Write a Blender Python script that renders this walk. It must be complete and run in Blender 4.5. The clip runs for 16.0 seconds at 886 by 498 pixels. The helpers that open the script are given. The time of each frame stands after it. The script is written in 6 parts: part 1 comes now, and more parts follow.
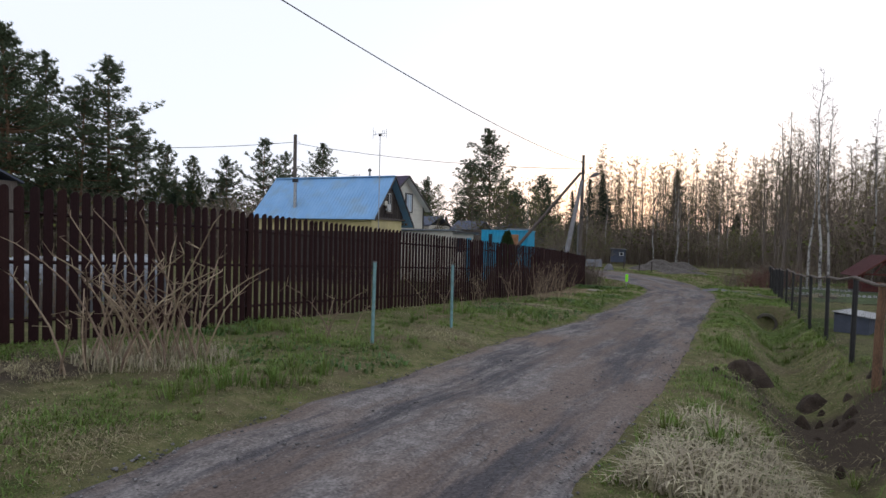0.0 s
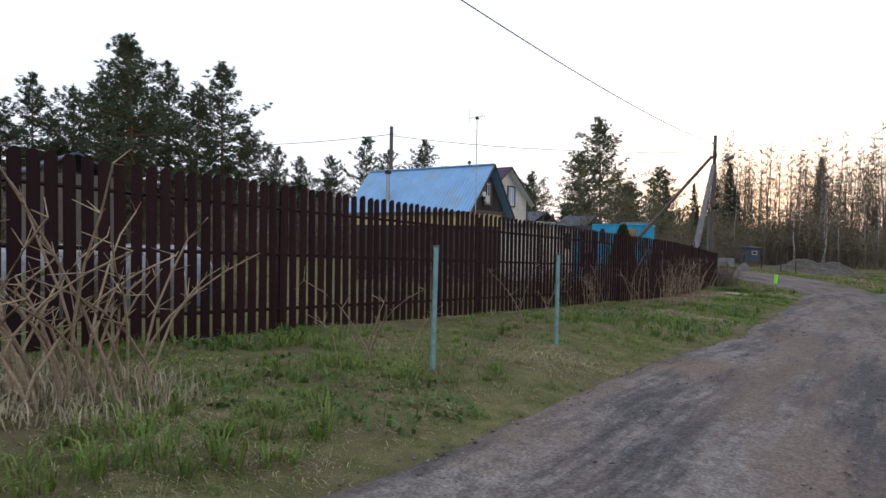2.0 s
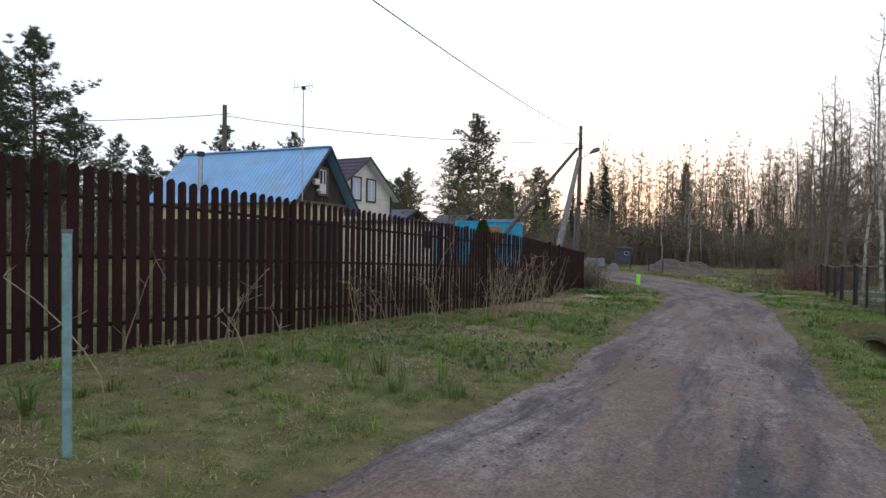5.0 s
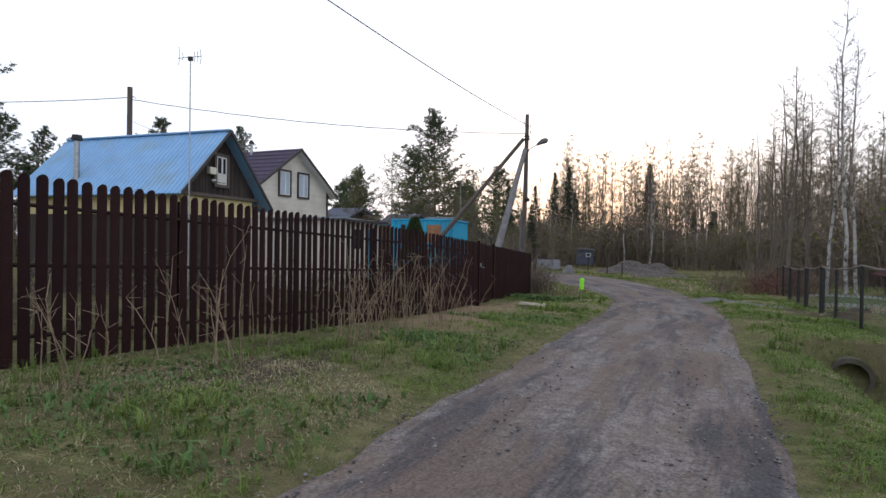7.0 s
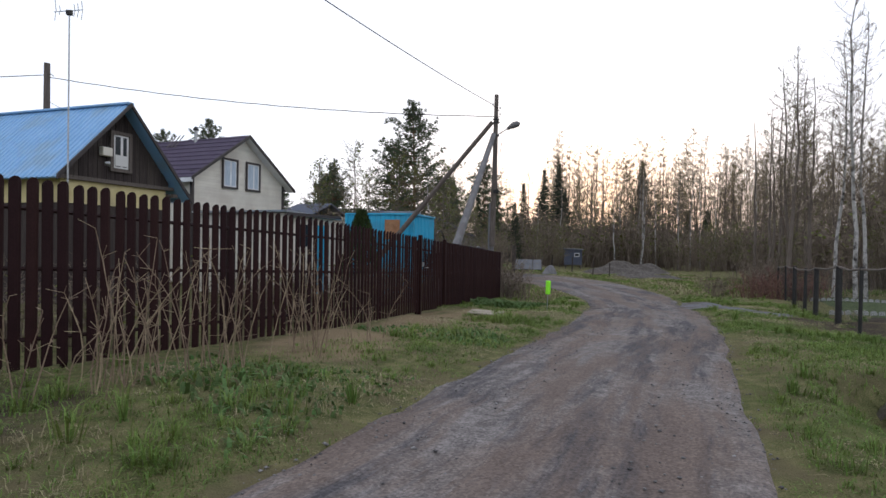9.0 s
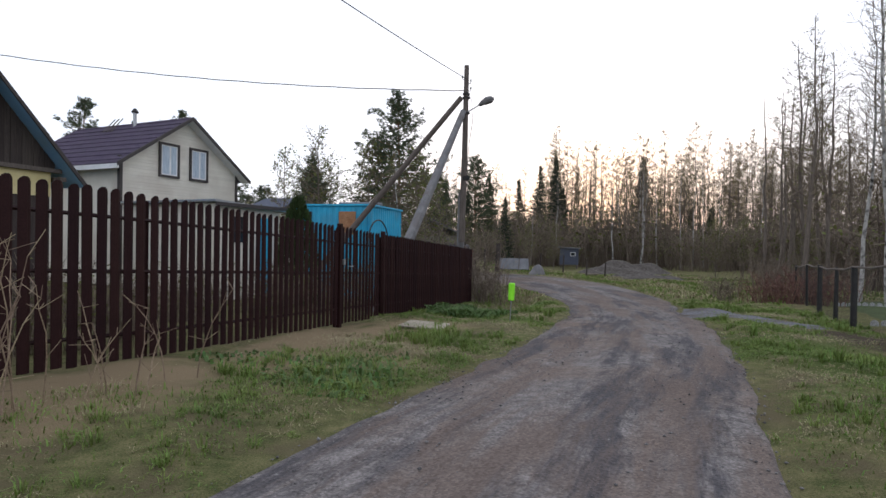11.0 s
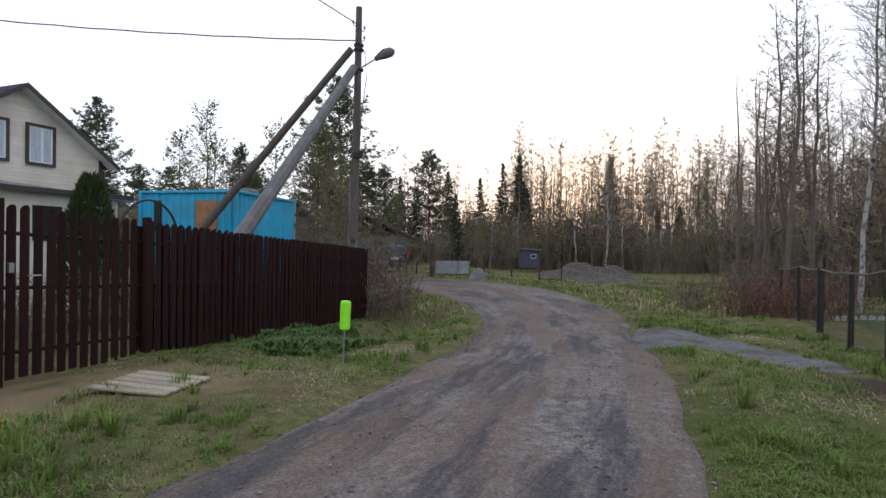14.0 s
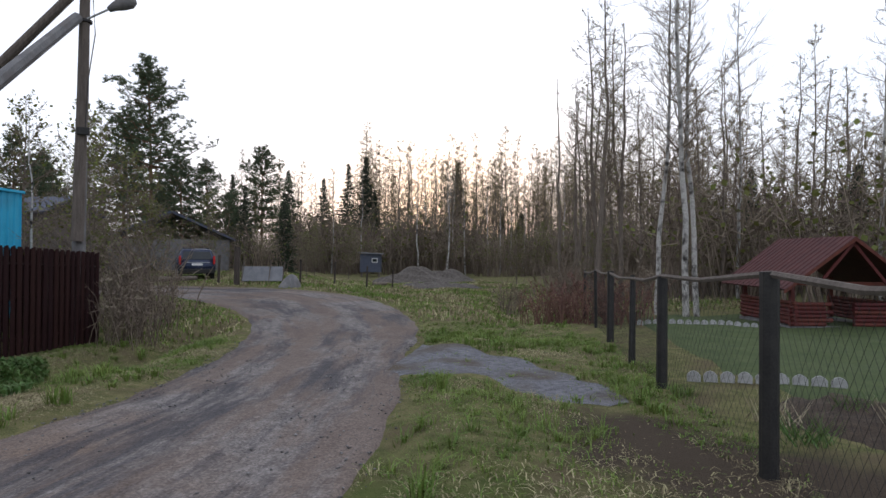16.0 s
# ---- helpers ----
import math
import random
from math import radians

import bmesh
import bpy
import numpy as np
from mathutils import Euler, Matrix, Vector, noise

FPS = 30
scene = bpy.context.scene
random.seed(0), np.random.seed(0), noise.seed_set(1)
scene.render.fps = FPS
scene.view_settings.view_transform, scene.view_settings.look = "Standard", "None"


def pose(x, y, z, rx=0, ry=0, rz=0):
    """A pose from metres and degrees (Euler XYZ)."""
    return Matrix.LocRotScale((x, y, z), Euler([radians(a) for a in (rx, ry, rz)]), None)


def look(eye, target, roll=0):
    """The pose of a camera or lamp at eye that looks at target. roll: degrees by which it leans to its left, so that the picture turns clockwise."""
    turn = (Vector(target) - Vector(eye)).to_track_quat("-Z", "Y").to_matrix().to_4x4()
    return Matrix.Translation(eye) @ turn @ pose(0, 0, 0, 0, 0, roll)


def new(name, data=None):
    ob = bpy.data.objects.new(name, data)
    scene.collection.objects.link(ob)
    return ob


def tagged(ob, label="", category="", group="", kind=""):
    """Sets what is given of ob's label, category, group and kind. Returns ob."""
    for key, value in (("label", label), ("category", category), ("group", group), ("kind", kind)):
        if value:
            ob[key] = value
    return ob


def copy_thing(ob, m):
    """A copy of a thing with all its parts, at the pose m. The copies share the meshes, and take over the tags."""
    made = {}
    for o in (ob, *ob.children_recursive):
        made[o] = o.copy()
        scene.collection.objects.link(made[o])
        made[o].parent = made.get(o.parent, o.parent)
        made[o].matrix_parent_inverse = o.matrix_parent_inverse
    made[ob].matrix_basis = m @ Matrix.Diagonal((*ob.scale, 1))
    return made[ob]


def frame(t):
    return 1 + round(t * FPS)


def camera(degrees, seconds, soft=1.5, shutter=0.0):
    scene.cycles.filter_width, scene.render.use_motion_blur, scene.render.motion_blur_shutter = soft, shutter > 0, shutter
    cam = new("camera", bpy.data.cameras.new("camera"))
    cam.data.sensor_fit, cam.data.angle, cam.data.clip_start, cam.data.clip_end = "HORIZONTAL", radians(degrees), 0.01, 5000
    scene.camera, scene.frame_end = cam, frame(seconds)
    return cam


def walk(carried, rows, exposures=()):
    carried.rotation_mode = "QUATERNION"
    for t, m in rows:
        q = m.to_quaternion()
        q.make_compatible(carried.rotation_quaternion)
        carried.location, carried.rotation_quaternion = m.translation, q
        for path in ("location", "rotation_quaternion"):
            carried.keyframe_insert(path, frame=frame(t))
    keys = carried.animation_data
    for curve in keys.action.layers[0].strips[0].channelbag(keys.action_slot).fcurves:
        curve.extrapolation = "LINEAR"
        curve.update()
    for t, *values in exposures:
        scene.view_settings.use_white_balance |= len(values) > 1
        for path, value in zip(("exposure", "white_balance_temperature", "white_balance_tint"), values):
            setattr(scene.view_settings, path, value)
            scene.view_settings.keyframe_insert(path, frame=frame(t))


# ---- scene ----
cam = camera(77.0, 16.0)
METRES, EYE, TILT, LEAN, TURN = 29.4, 1.5, 0.0, 0.0, 0.0
ROWS = [
    (0.0, 0.0, 0.0, 0.0, 0.03, -1.24, -1.26),
    (0.5, -0.0025, 0.0258, -0.0014, 7.96, -1.44, -1.12),
    (1.0, -0.0018, 0.051, -0.0021, 9.8, -1.41, -1.04),
    (1.5, -0.0011, 0.079, -0.008, 10.9, -1.4, -1.0),
    (2.0, 0.0028, 0.1082, -0.0102, 10.87, -1.44, -0.96),
    (2.5, 0.0103, 0.1383, -0.0118, 11.5, -1.35, -0.87),
    (3.0, 0.0213, 0.1661, -0.0127, 10.33, -1.29, -0.8),
    (3.5, 0.0357, 0.1948, -0.0149, 8.84, -1.2, -0.8),
    (4.0, 0.0493, 0.2202, -0.017, 4.54, -1.06, -0.85),
    (6.5, 0.1312, 0.3564, -0.0212, -1.43, -0.78, -0.94),
    (7.0, 0.1491, 0.3815, -0.0223, -2.53, -0.66, -0.95),
    (7.5, 0.1672, 0.4096, -0.0235, -3.16, -0.67, -0.97),
    (8.0, 0.1829, 0.4362, -0.0241, -3.48, -0.58, -0.98),
    (8.5, 0.1987, 0.4657, -0.0256, -3.3, -0.61, -0.96),
    (9.0, 0.2134, 0.4951, -0.0271, -2.98, -0.58, -0.98),
    (11.5, 0.2896, 0.6483, -0.0342, -2.58, -0.52, -0.91),
    (12.0, 0.3038, 0.6794, -0.0352, -2.34, -0.45, -0.91),
    (12.5, 0.321, 0.7091, -0.0358, -2.9, -0.43, -0.87),
    (13.0, 0.3378, 0.7383, -0.0365, -3.1, -0.35, -0.84),
    (13.5, 0.3561, 0.7644, -0.0367, -4.54, -0.29, -0.75),
    (14.0, 0.3753, 0.7902, -0.0371, -5.3, -0.18, -0.71),
    (14.5, 0.3951, 0.8108, -0.0358, -8.93, -0.0, -0.65),
    (15.0, 0.4166, 0.83, -0.0357, -10.7, 0.11, -0.63),
    (15.5, 0.4387, 0.8443, -0.0351, -15.12, 0.28, -0.55),
    (16.0, 0.4606, 0.8578, -0.0372, -19.61, 0.4, -0.53),
]
walk(cam, [(t, pose(0, 0, EYE, TILT, LEAN, TURN) @ pose(METRES * x, METRES * y, METRES * z, 90 + pitch, roll, yaw)) for t, x, y, z, yaw, pitch, roll in ROWS], [(0.0, -0.16), (1.0, -0.03), (2.5, 0.06), (16.0, 0.06)])
# ---- world and light ----
world = bpy.data.worlds.new("sky")
scene.world = world
world.use_nodes = True
wn, wl = world.node_tree.nodes, world.node_tree.links
SUN_AZ, SUN_EL = 19.0, 4.0
sky = wn.new("ShaderNodeTexSky")
sky.sky_type, sky.sun_disc = "NISHITA", False
sky.sun_elevation, sky.sun_rotation = radians(SUN_EL), radians(SUN_AZ)
sky.dust_density, sky.ozone_density = 2.0, 1.0
veil = wn.new("ShaderNodeMix")
veil.data_type = "RGBA"
veil.inputs[0].default_value = 0.8
veil.inputs[7].default_value = (7.5, 7.95, 9.1, 1)  # thin bright evening haze
wl.new(sky.outputs[0], veil.inputs[6])
wl.new(veil.outputs[2], wn["Background"].inputs[0])
wn["Background"].inputs[1].default_value = 0.163
sun = new("sun", bpy.data.lights.new("sun", "SUN"))
sun.data.energy, sun.data.angle, sun.data.color = 0.6, radians(3), (1, 0.78, 0.5)
az, el = radians(SUN_AZ), radians(SUN_EL)
sun.matrix_world = look((0, 0, 60), (-60 * math.sin(az), -60 * math.cos(az), 60 - 60 * math.tan(el)))


# ---- materials ----
def mat(name, a, b, scale=6.0, rough=0.8, bump=0.3, metal=0.0, fine=60.0, dirt=None, dirt_scale=0.8, random_by="", spread=0.35, stretch=(1, 1, 1), dist=0.02, through_light=0.0, spec=0.3):
    """Two-colour surface with variation at two scales, optional stains and per-piece variation."""
    m = bpy.data.materials.new(name)
    m.use_nodes = True
    n, l = m.node_tree.nodes, m.node_tree.links
    bsdf = n["Principled BSDF"]
    bsdf.inputs["Roughness"].default_value = rough
    bsdf.inputs["Metallic"].default_value = metal
    bsdf.inputs["Specular IOR Level"].default_value = spec
    tc, mp = n.new("ShaderNodeTexCoord"), n.new("ShaderNodeMapping")
    mp.inputs["Scale"].default_value = stretch
    l.new(tc.outputs["Object"], mp.inputs[0])
    big, small = n.new("ShaderNodeTexNoise"), n.new("ShaderNodeTexNoise")
    for tex, s in ((big, scale), (small, fine)):
        tex.inputs["Scale"].default_value = s
        tex.inputs["Detail"].default_value = 6
        l.new(mp.outputs[0], tex.inputs["Vector"])
    ramp = n.new("ShaderNodeMapRange")
    ramp.inputs[1].default_value, ramp.inputs[2].default_value = 0.37, 0.63
    add = n.new("ShaderNodeMath")
    add.operation = "MULTIPLY_ADD"
    add.inputs[1].default_value, add.inputs[2].default_value = 0.5, 0
    l.new(small.outputs[0], add.inputs[0])
    half = n.new("ShaderNodeMath")
    half.operation = "MULTIPLY_ADD"
    half.inputs[1].default_value = 0.5
    l.new(big.outputs[0], half.inputs[0])
    l.new(add.outputs[0], half.inputs[2])
    l.new(half.outputs[0], ramp.inputs[0])
    mix = n.new("ShaderNodeMix")
    mix.data_type = "RGBA"
    mix.inputs[6].default_value, mix.inputs[7].default_value = (*a, 1), (*b, 1)
    l.new(ramp.outputs[0], mix.inputs[0])
    out = mix.outputs[2]
    if dirt:
        st = n.new("ShaderNodeTexNoise")
        st.inputs["Scale"].default_value, st.inputs["Detail"].default_value = dirt_scale, 8
        l.new(tc.outputs["Object"], st.inputs["Vector"])
        rm = n.new("ShaderNodeMapRange")
        rm.inputs[1].default_value, rm.inputs[2].default_value = 0.48, 0.66
        l.new(st.outputs[0], rm.inputs[0])
        dm = n.new("ShaderNodeMix")
        dm.data_type = "RGBA"
        dm.inputs[7].default_value = (*dirt, 1)
        l.new(rm.outputs[0], dm.inputs[0])
        l.new(out, dm.inputs[6])
        out = dm.outputs[2]
    if random_by:
        src = n.new("ShaderNodeObjectInfo").outputs["Random"] if random_by == "object" else n.new("ShaderNodeNewGeometry").outputs["Random Per Island"]
        hsv = n.new("ShaderNodeHueSaturation")
        vr = n.new("ShaderNodeMapRange")
        vr.inputs[3].default_value, vr.inputs[4].default_value = 1 - spread, 1 + spread
        l.new(src, vr.inputs[0])
        l.new(vr.outputs[0], hsv.inputs["Value"])
        hr = n.new("ShaderNodeMapRange")
        hr.inputs[3].default_value, hr.inputs[4].default_value = 0.5 - spread * 0.06, 0.5 + spread * 0.06
        l.new(src, hr.inputs[0])
        l.new(hr.outputs[0], hsv.inputs["Hue"])
        l.new(out, hsv.inputs["Color"])
        out = hsv.outputs[0]
    l.new(out, bsdf.inputs["Base Color"])
    if bump:
        bp = n.new("ShaderNodeBump")
        bp.inputs["Strength"].default_value, bp.inputs["Distance"].default_value = bump, dist
        l.new(half.outputs[0], bp.inputs["Height"])
        l.new(bp.outputs[0], bsdf.inputs["Normal"])
    if through_light:
        tr, ms = n.new("ShaderNodeBsdfTranslucent"), n.new("ShaderNodeMixShader")
        l.new(out, tr.inputs[0])
        ms.inputs[0].default_value = through_light
        l.new(bsdf.outputs[0], ms.inputs[1])
        l.new(tr.outputs[0], ms.inputs[2])
        l.new(ms.outputs[0], n["Material Output"].inputs[0])
    return m


def road_material():
    """Worn gravel road: grey crushed stone, brown dirt and dark damp patches, cracked old paving."""
    m = mat("road_surface", (0.092, 0.082, 0.079), (0.225, 0.204, 0.198), scale=7, fine=42, spec=0.15, rough=0.95, bump=0.9, dirt=(0.15, 0.112, 0.092), dirt_scale=0.5, dist=0.03)
    n, l = m.node_tree.nodes, m.node_tree.links
    bsdf = n["Principled BSDF"]
    src = bsdf.inputs["Base Color"].links[0].from_socket
    tc = n.new("ShaderNodeTexCoord")
    mp = n.new("ShaderNodeMapping")
    mp.inputs["Scale"].default_value = (1.25, 0.2, 1)
    uv = n.new("ShaderNodeUVMap")
    uv.uv_map = "track"
    l.new(uv.outputs[0], mp.inputs[0])
    st = n.new("ShaderNodeTexNoise")
    st.inputs["Scale"].default_value, st.inputs["Detail"].default_value, st.inputs["Roughness"].default_value = 0.9, 12, 0.76
    l.new(mp.outputs[0], st.inputs["Vector"])
    rm = n.new("ShaderNodeMapRange")
    rm.inputs[1].default_value, rm.inputs[2].default_value, rm.inputs[4].default_value = 0.465, 0.56, 0.85
    l.new(st.outputs[0], rm.inputs[0])
    dark = n.new("ShaderNodeMix")
    dark.data_type = "RGBA"
    dark.inputs[7].default_value = (0.05, 0.048, 0.055, 1)
    l.new(rm.outputs[0], dark.inputs[0])
    l.new(src, dark.inputs[6])
    vo = n.new("ShaderNodeTexVoronoi")
    vo.feature = "DISTANCE_TO_EDGE"
    vo.inputs["Scale"].default_value = 5.5
    warp = n.new("ShaderNodeTexNoise")
    warp.inputs["Scale"].default_value = 3
    add = n.new("ShaderNodeMixRGB")
    add.inputs[0].default_value = 0.12
    l.new(tc.outputs["Object"], warp.inputs["Vector"])
    l.new(tc.outputs["Object"], add.inputs[1])
    l.new(warp.outputs[1], add.inputs[2])
    l.new(add.outputs[0], vo.inputs["Vector"])
    cr = n.new("ShaderNodeMapRange")
    cr.inputs[1].default_value, cr.inputs[2].default_value, cr.inputs[3].default_value, cr.inputs[4].default_value = 0.0, 0.045, 1, 0
    l.new(vo.outputs[0], cr.inputs[0])
    where = n.new("ShaderNodeTexNoise")
    where.inputs["Scale"].default_value = 0.33
    l.new(tc.outputs["Object"], where.inputs["Vector"])
    wr = n.new("ShaderNodeMapRange")
    wr.inputs[1].default_value, wr.inputs[2].default_value, wr.inputs[4].default_value = 0.52, 0.6, 0.7
    l.new(where.outputs[0], wr.inputs[0])
    mul = n.new("ShaderNodeMath")
    mul.operation = "MULTIPLY"
    l.new(cr.outputs[0], mul.inputs[0])
    l.new(wr.outputs[0], mul.inputs[1])
    ck = n.new("ShaderNodeMix")
    ck.data_type = "RGBA"
    ck.inputs[7].default_value = (0.045, 0.042, 0.04, 1)
    l.new(mul.outputs[0], ck.inputs[0])
    l.new(dark.outputs[2], ck.inputs[6])
    # brown dirt dragged along the tracks
    mp2 = n.new("ShaderNodeMapping")
    mp2.inputs["Location"].default_value, mp2.inputs["Scale"].default_value = (7, 3, 0), (0.9, 0.13, 1)
    l.new(uv.outputs[0], mp2.inputs[0])
    dn = n.new("ShaderNodeTexNoise")
    dn.inputs["Scale"].default_value, dn.inputs["Detail"].default_value, dn.inputs["Roughness"].default_value = 1.1, 10, 0.7
    l.new(mp2.outputs[0], dn.inputs["Vector"])
    dr = n.new("ShaderNodeMapRange")
    dr.inputs[1].default_value, dr.inputs[2].default_value, dr.inputs[4].default_value = 0.47, 0.56, 0.75
    l.new(dn.outputs[0], dr.inputs[0])
    brown = n.new("ShaderNodeMix")
    brown.data_type = "RGBA"
    brown.inputs[7].default_value = (0.135, 0.102, 0.086, 1)
    l.new(dr.outputs[0], brown.inputs[0])
    l.new(ck.outputs[2], brown.inputs[6])
    # single stones, light and dark
    chip = n.new("ShaderNodeTexVoronoi")
    chip.inputs["Scale"].default_value = 52
    l.new(tc.outputs["Object"], chip.inputs["Vector"])
    grey = n.new("ShaderNodeRGBToBW")
    l.new(chip.outputs["Color"], grey.inputs[0])
    gr = n.new("ShaderNodeMapRange")
    gr.inputs[1].default_value, gr.inputs[2].default_value, gr.inputs[3].default_value, gr.inputs[4].default_value = 0.15, 0.85, 0.76, 1.24
    l.new(grey.outputs[0], gr.inputs[0])
    hs = n.new("ShaderNodeHueSaturation")
    l.new(gr.outputs[0], hs.inputs["Value"])
    l.new(brown.outputs[2], hs.inputs["Color"])
    l.new(hs.outputs[0], bsdf.inputs["Base Color"])
    bsdf.inputs["Normal"].links[0].from_node.inputs["Distance"].default_value = 0.02
    return m


M_ground = mat("turf_soil", (0.06, 0.078, 0.027), (0.2, 0.178, 0.09), scale=5, fine=70, rough=1, spec=0.05, bump=1.0, dirt=(0.125, 0.104, 0.062), dirt_scale=1.4, dist=0.06)
def add_sand(m, spots, colour):
    """Trodden sandy patches at fixed places, ragged by noise."""
    n, l = m.node_tree.nodes, m.node_tree.links
    bsdf = n["Principled BSDF"]
    tc = n.new("ShaderNodeTexCoord")
    tex = n.new("ShaderNodeTexNoise")
    tex.inputs["Scale"].default_value, tex.inputs["Detail"].default_value = 1.6, 8
    l.new(tc.outputs["Object"], tex.inputs["Vector"])
    for x, y, rx, ry in spots:
        src = bsdf.inputs["Base Color"].links[0].from_socket
        mp = n.new("ShaderNodeMapping")
        mp.inputs["Location"].default_value, mp.inputs["Scale"].default_value = (-x / rx, -y / ry, 0), (1 / rx, 1 / ry, 0)
        gr = n.new("ShaderNodeTexGradient")
        gr.gradient_type = "SPHERICAL"
        l.new(tc.outputs["Object"], mp.inputs[0])
        l.new(mp.outputs[0], gr.inputs[0])
        ad = n.new("ShaderNodeMath")
        ad.operation = "ADD"
        l.new(gr.outputs[1], ad.inputs[0])
        l.new(tex.outputs[0], ad.inputs[1])
        rg = n.new("ShaderNodeMapRange")
        rg.inputs[1].default_value, rg.inputs[2].default_value = 0.68, 1.0
        l.new(ad.outputs[0], rg.inputs[0])
        mx = n.new("ShaderNodeMix")
        mx.data_type = "RGBA"
        mx.inputs[7].default_value = (*colour, 1)
        l.new(rg.outputs[0], mx.inputs[0])
        l.new(src, mx.inputs[6])
        l.new(mx.outputs[2], bsdf.inputs["Base Color"])


add_sand(M_ground, [(10.5, 16.5, 1.6, 5.0), (14.5, 25.0, 2.0, 6.0)], (0.075, 0.1, 0.03))
add_sand(M_ground, [(5.0, 23.6, 1.5, 2.6), (6.9, 27.2, 2.0, 4.2), (8.3, 30.4, 1.6, 1.5)], (0.24, 0.183, 0.115))
add_sand(M_ground, [(16.9, 28.3, 1.3, 3.0), (5.0, 6.4, 1.7, 2.6), (-4.6, 6.0, 1.3, 1.6), (2.6, 18.2, 1.4, 3.0)], (0.07, 0.055, 0.042))
M_road = road_material()
M_gravel = mat("grey_gravel", (0.075, 0.075, 0.085), (0.2, 0.2, 0.22), scale=9, fine=55, spec=0.1, rough=0.95, bump=1.0, dirt=(0.09, 0.075, 0.06), dirt_scale=0.9, dist=0.04)
M_stone = mat("loose_stone", (0.07, 0.066, 0.066), (0.2, 0.19, 0.19), rough=0.9, random_by="island", spread=0.5)
M_soil = mat("dark_soil", (0.025, 0.017, 0.012), (0.075, 0.055, 0.04), scale=7, fine=60, rough=1, bump=1, dist=0.05)
M_sand = mat("sandy_litter", (0.24, 0.18, 0.105), (0.4, 0.31, 0.19), scale=5, rough=1, bump=0.6, dirt=(0.12, 0.11, 0.05), dirt_scale=1.4)
M_green = mat("green_grass", (0.08, 0.13, 0.028), (0.2, 0.26, 0.065), scale=0.9, rough=0.75, bump=0, random_by="island", spread=0.4, through_light=0.3)
M_dry = mat("dry_grass", (0.19, 0.16, 0.09), (0.37, 0.32, 0.2), scale=0.9, rough=0.9, bump=0, random_by="island", spread=0.4, through_light=0.2)
M_stalk = mat("dead_stalk", (0.17, 0.12, 0.08), (0.34, 0.26, 0.18), scale=5, rough=0.9, bump=0.2, random_by="island", spread=0.3)
M_board = mat("brown_sheet_metal", (0.017, 0.006, 0.0065), (0.026, 0.0095, 0.0095), scale=3, spec=0.12, rough=0.6, bump=0.08, random_by="object", spread=0.2)
M_boardpost = mat("brown_post_metal", (0.016, 0.006, 0.006), (0.024, 0.009, 0.009), spec=0.12, scale=3, rough=0.5, bump=0.1)
M_teal = mat("teal_paint", (0.14, 0.27, 0.28), (0.2, 0.34, 0.35), scale=8, rough=0.5, bump=0.1, dirt=(0.12, 0.2, 0.2), dirt_scale=9)
M_concrete = mat("weathered_concrete", (0.11, 0.11, 0.117), (0.2, 0.195, 0.195), scale=5, rough=0.9, bump=0.4, dirt=(0.13, 0.12, 0.12), dirt_scale=3, stretch=(1, 1, 0.2))
M_oldwood = mat("grey_weathered_wood", (0.075, 0.062, 0.055), (0.15, 0.125, 0.11), scale=4, fine=40, rough=0.9, bump=0.5, stretch=(6, 6, 0.5))
M_palewood = mat("pale_plank", (0.24, 0.21, 0.165), (0.4, 0.35, 0.28), scale=4, fine=50, rough=0.85, bump=0.4, random_by="object", spread=0.15)
M_darkwood = mat("dark_plank_wall", (0.03, 0.024, 0.022), (0.065, 0.05, 0.045), scale=4, fine=40, rough=0.9, bump=0.5, stretch=(5, 5, 0.4), random_by="object", spread=0.3)
M_blueroof = mat("blue_metal_roof", (0.16, 0.33, 0.56), (0.22, 0.4, 0.63), scale=1.2, fine=25, rough=0.42, bump=0.1, dirt=(0.2, 0.33, 0.47), dirt_scale=0.9, metal=0.15)
M_purproof = mat("purple_roof_tile", (0.045, 0.034, 0.062), (0.082, 0.06, 0.102), scale=3, rough=0.6, bump=0.3, random_by="object", spread=0.2)
M_cream = mat("cream_siding", (0.6, 0.56, 0.48), (0.68, 0.64, 0.56), scale=2, rough=0.6, bump=0.05, dirt=(0.55, 0.5, 0.43), dirt_scale=0.7, random_by="object", spread=0.05)
M_yellow = mat("pale_yellow_wall", (0.5, 0.42, 0.2), (0.62, 0.54, 0.3), scale=3, rough=0.8, bump=0.1, dirt=(0.42, 0.35, 0.2))
M_trim = mat("dark_brown_trim", (0.04, 0.033, 0.032), (0.06, 0.05, 0.048), scale=6, rough=0.6, bump=0.1)
M_white = mat("white_paint", (0.62, 0.62, 0.62), (0.74, 0.74, 0.74), scale=4, rough=0.5, bump=0.05, dirt=(0.6, 0.59, 0.57))
M_cyan = mat("bright_blue_cladding", (0.02, 0.33, 0.55), (0.035, 0.42, 0.64), scale=2, rough=0.5, bump=0.1, dirt=(0.05, 0.3, 0.46), dirt_scale=0.8)
M_rust = mat("rusty_board", (0.22, 0.1, 0.05), (0.4, 0.22, 0.12), scale=5, rough=0.9, bump=0.4)
M_steel = mat("galvanised_steel", (0.28, 0.29, 0.3), (0.42, 0.43, 0.44), scale=9, rough=0.4, bump=0.1, metal=0.8)
M_black = mat("black_metal", (0.012, 0.012, 0.013), (0.03, 0.028, 0.027), scale=9, rough=0.55, bump=0.2)
M_cable = mat("black_cable", (0.02, 0.02, 0.022), (0.03, 0.03, 0.033), rough=0.6, bump=0)
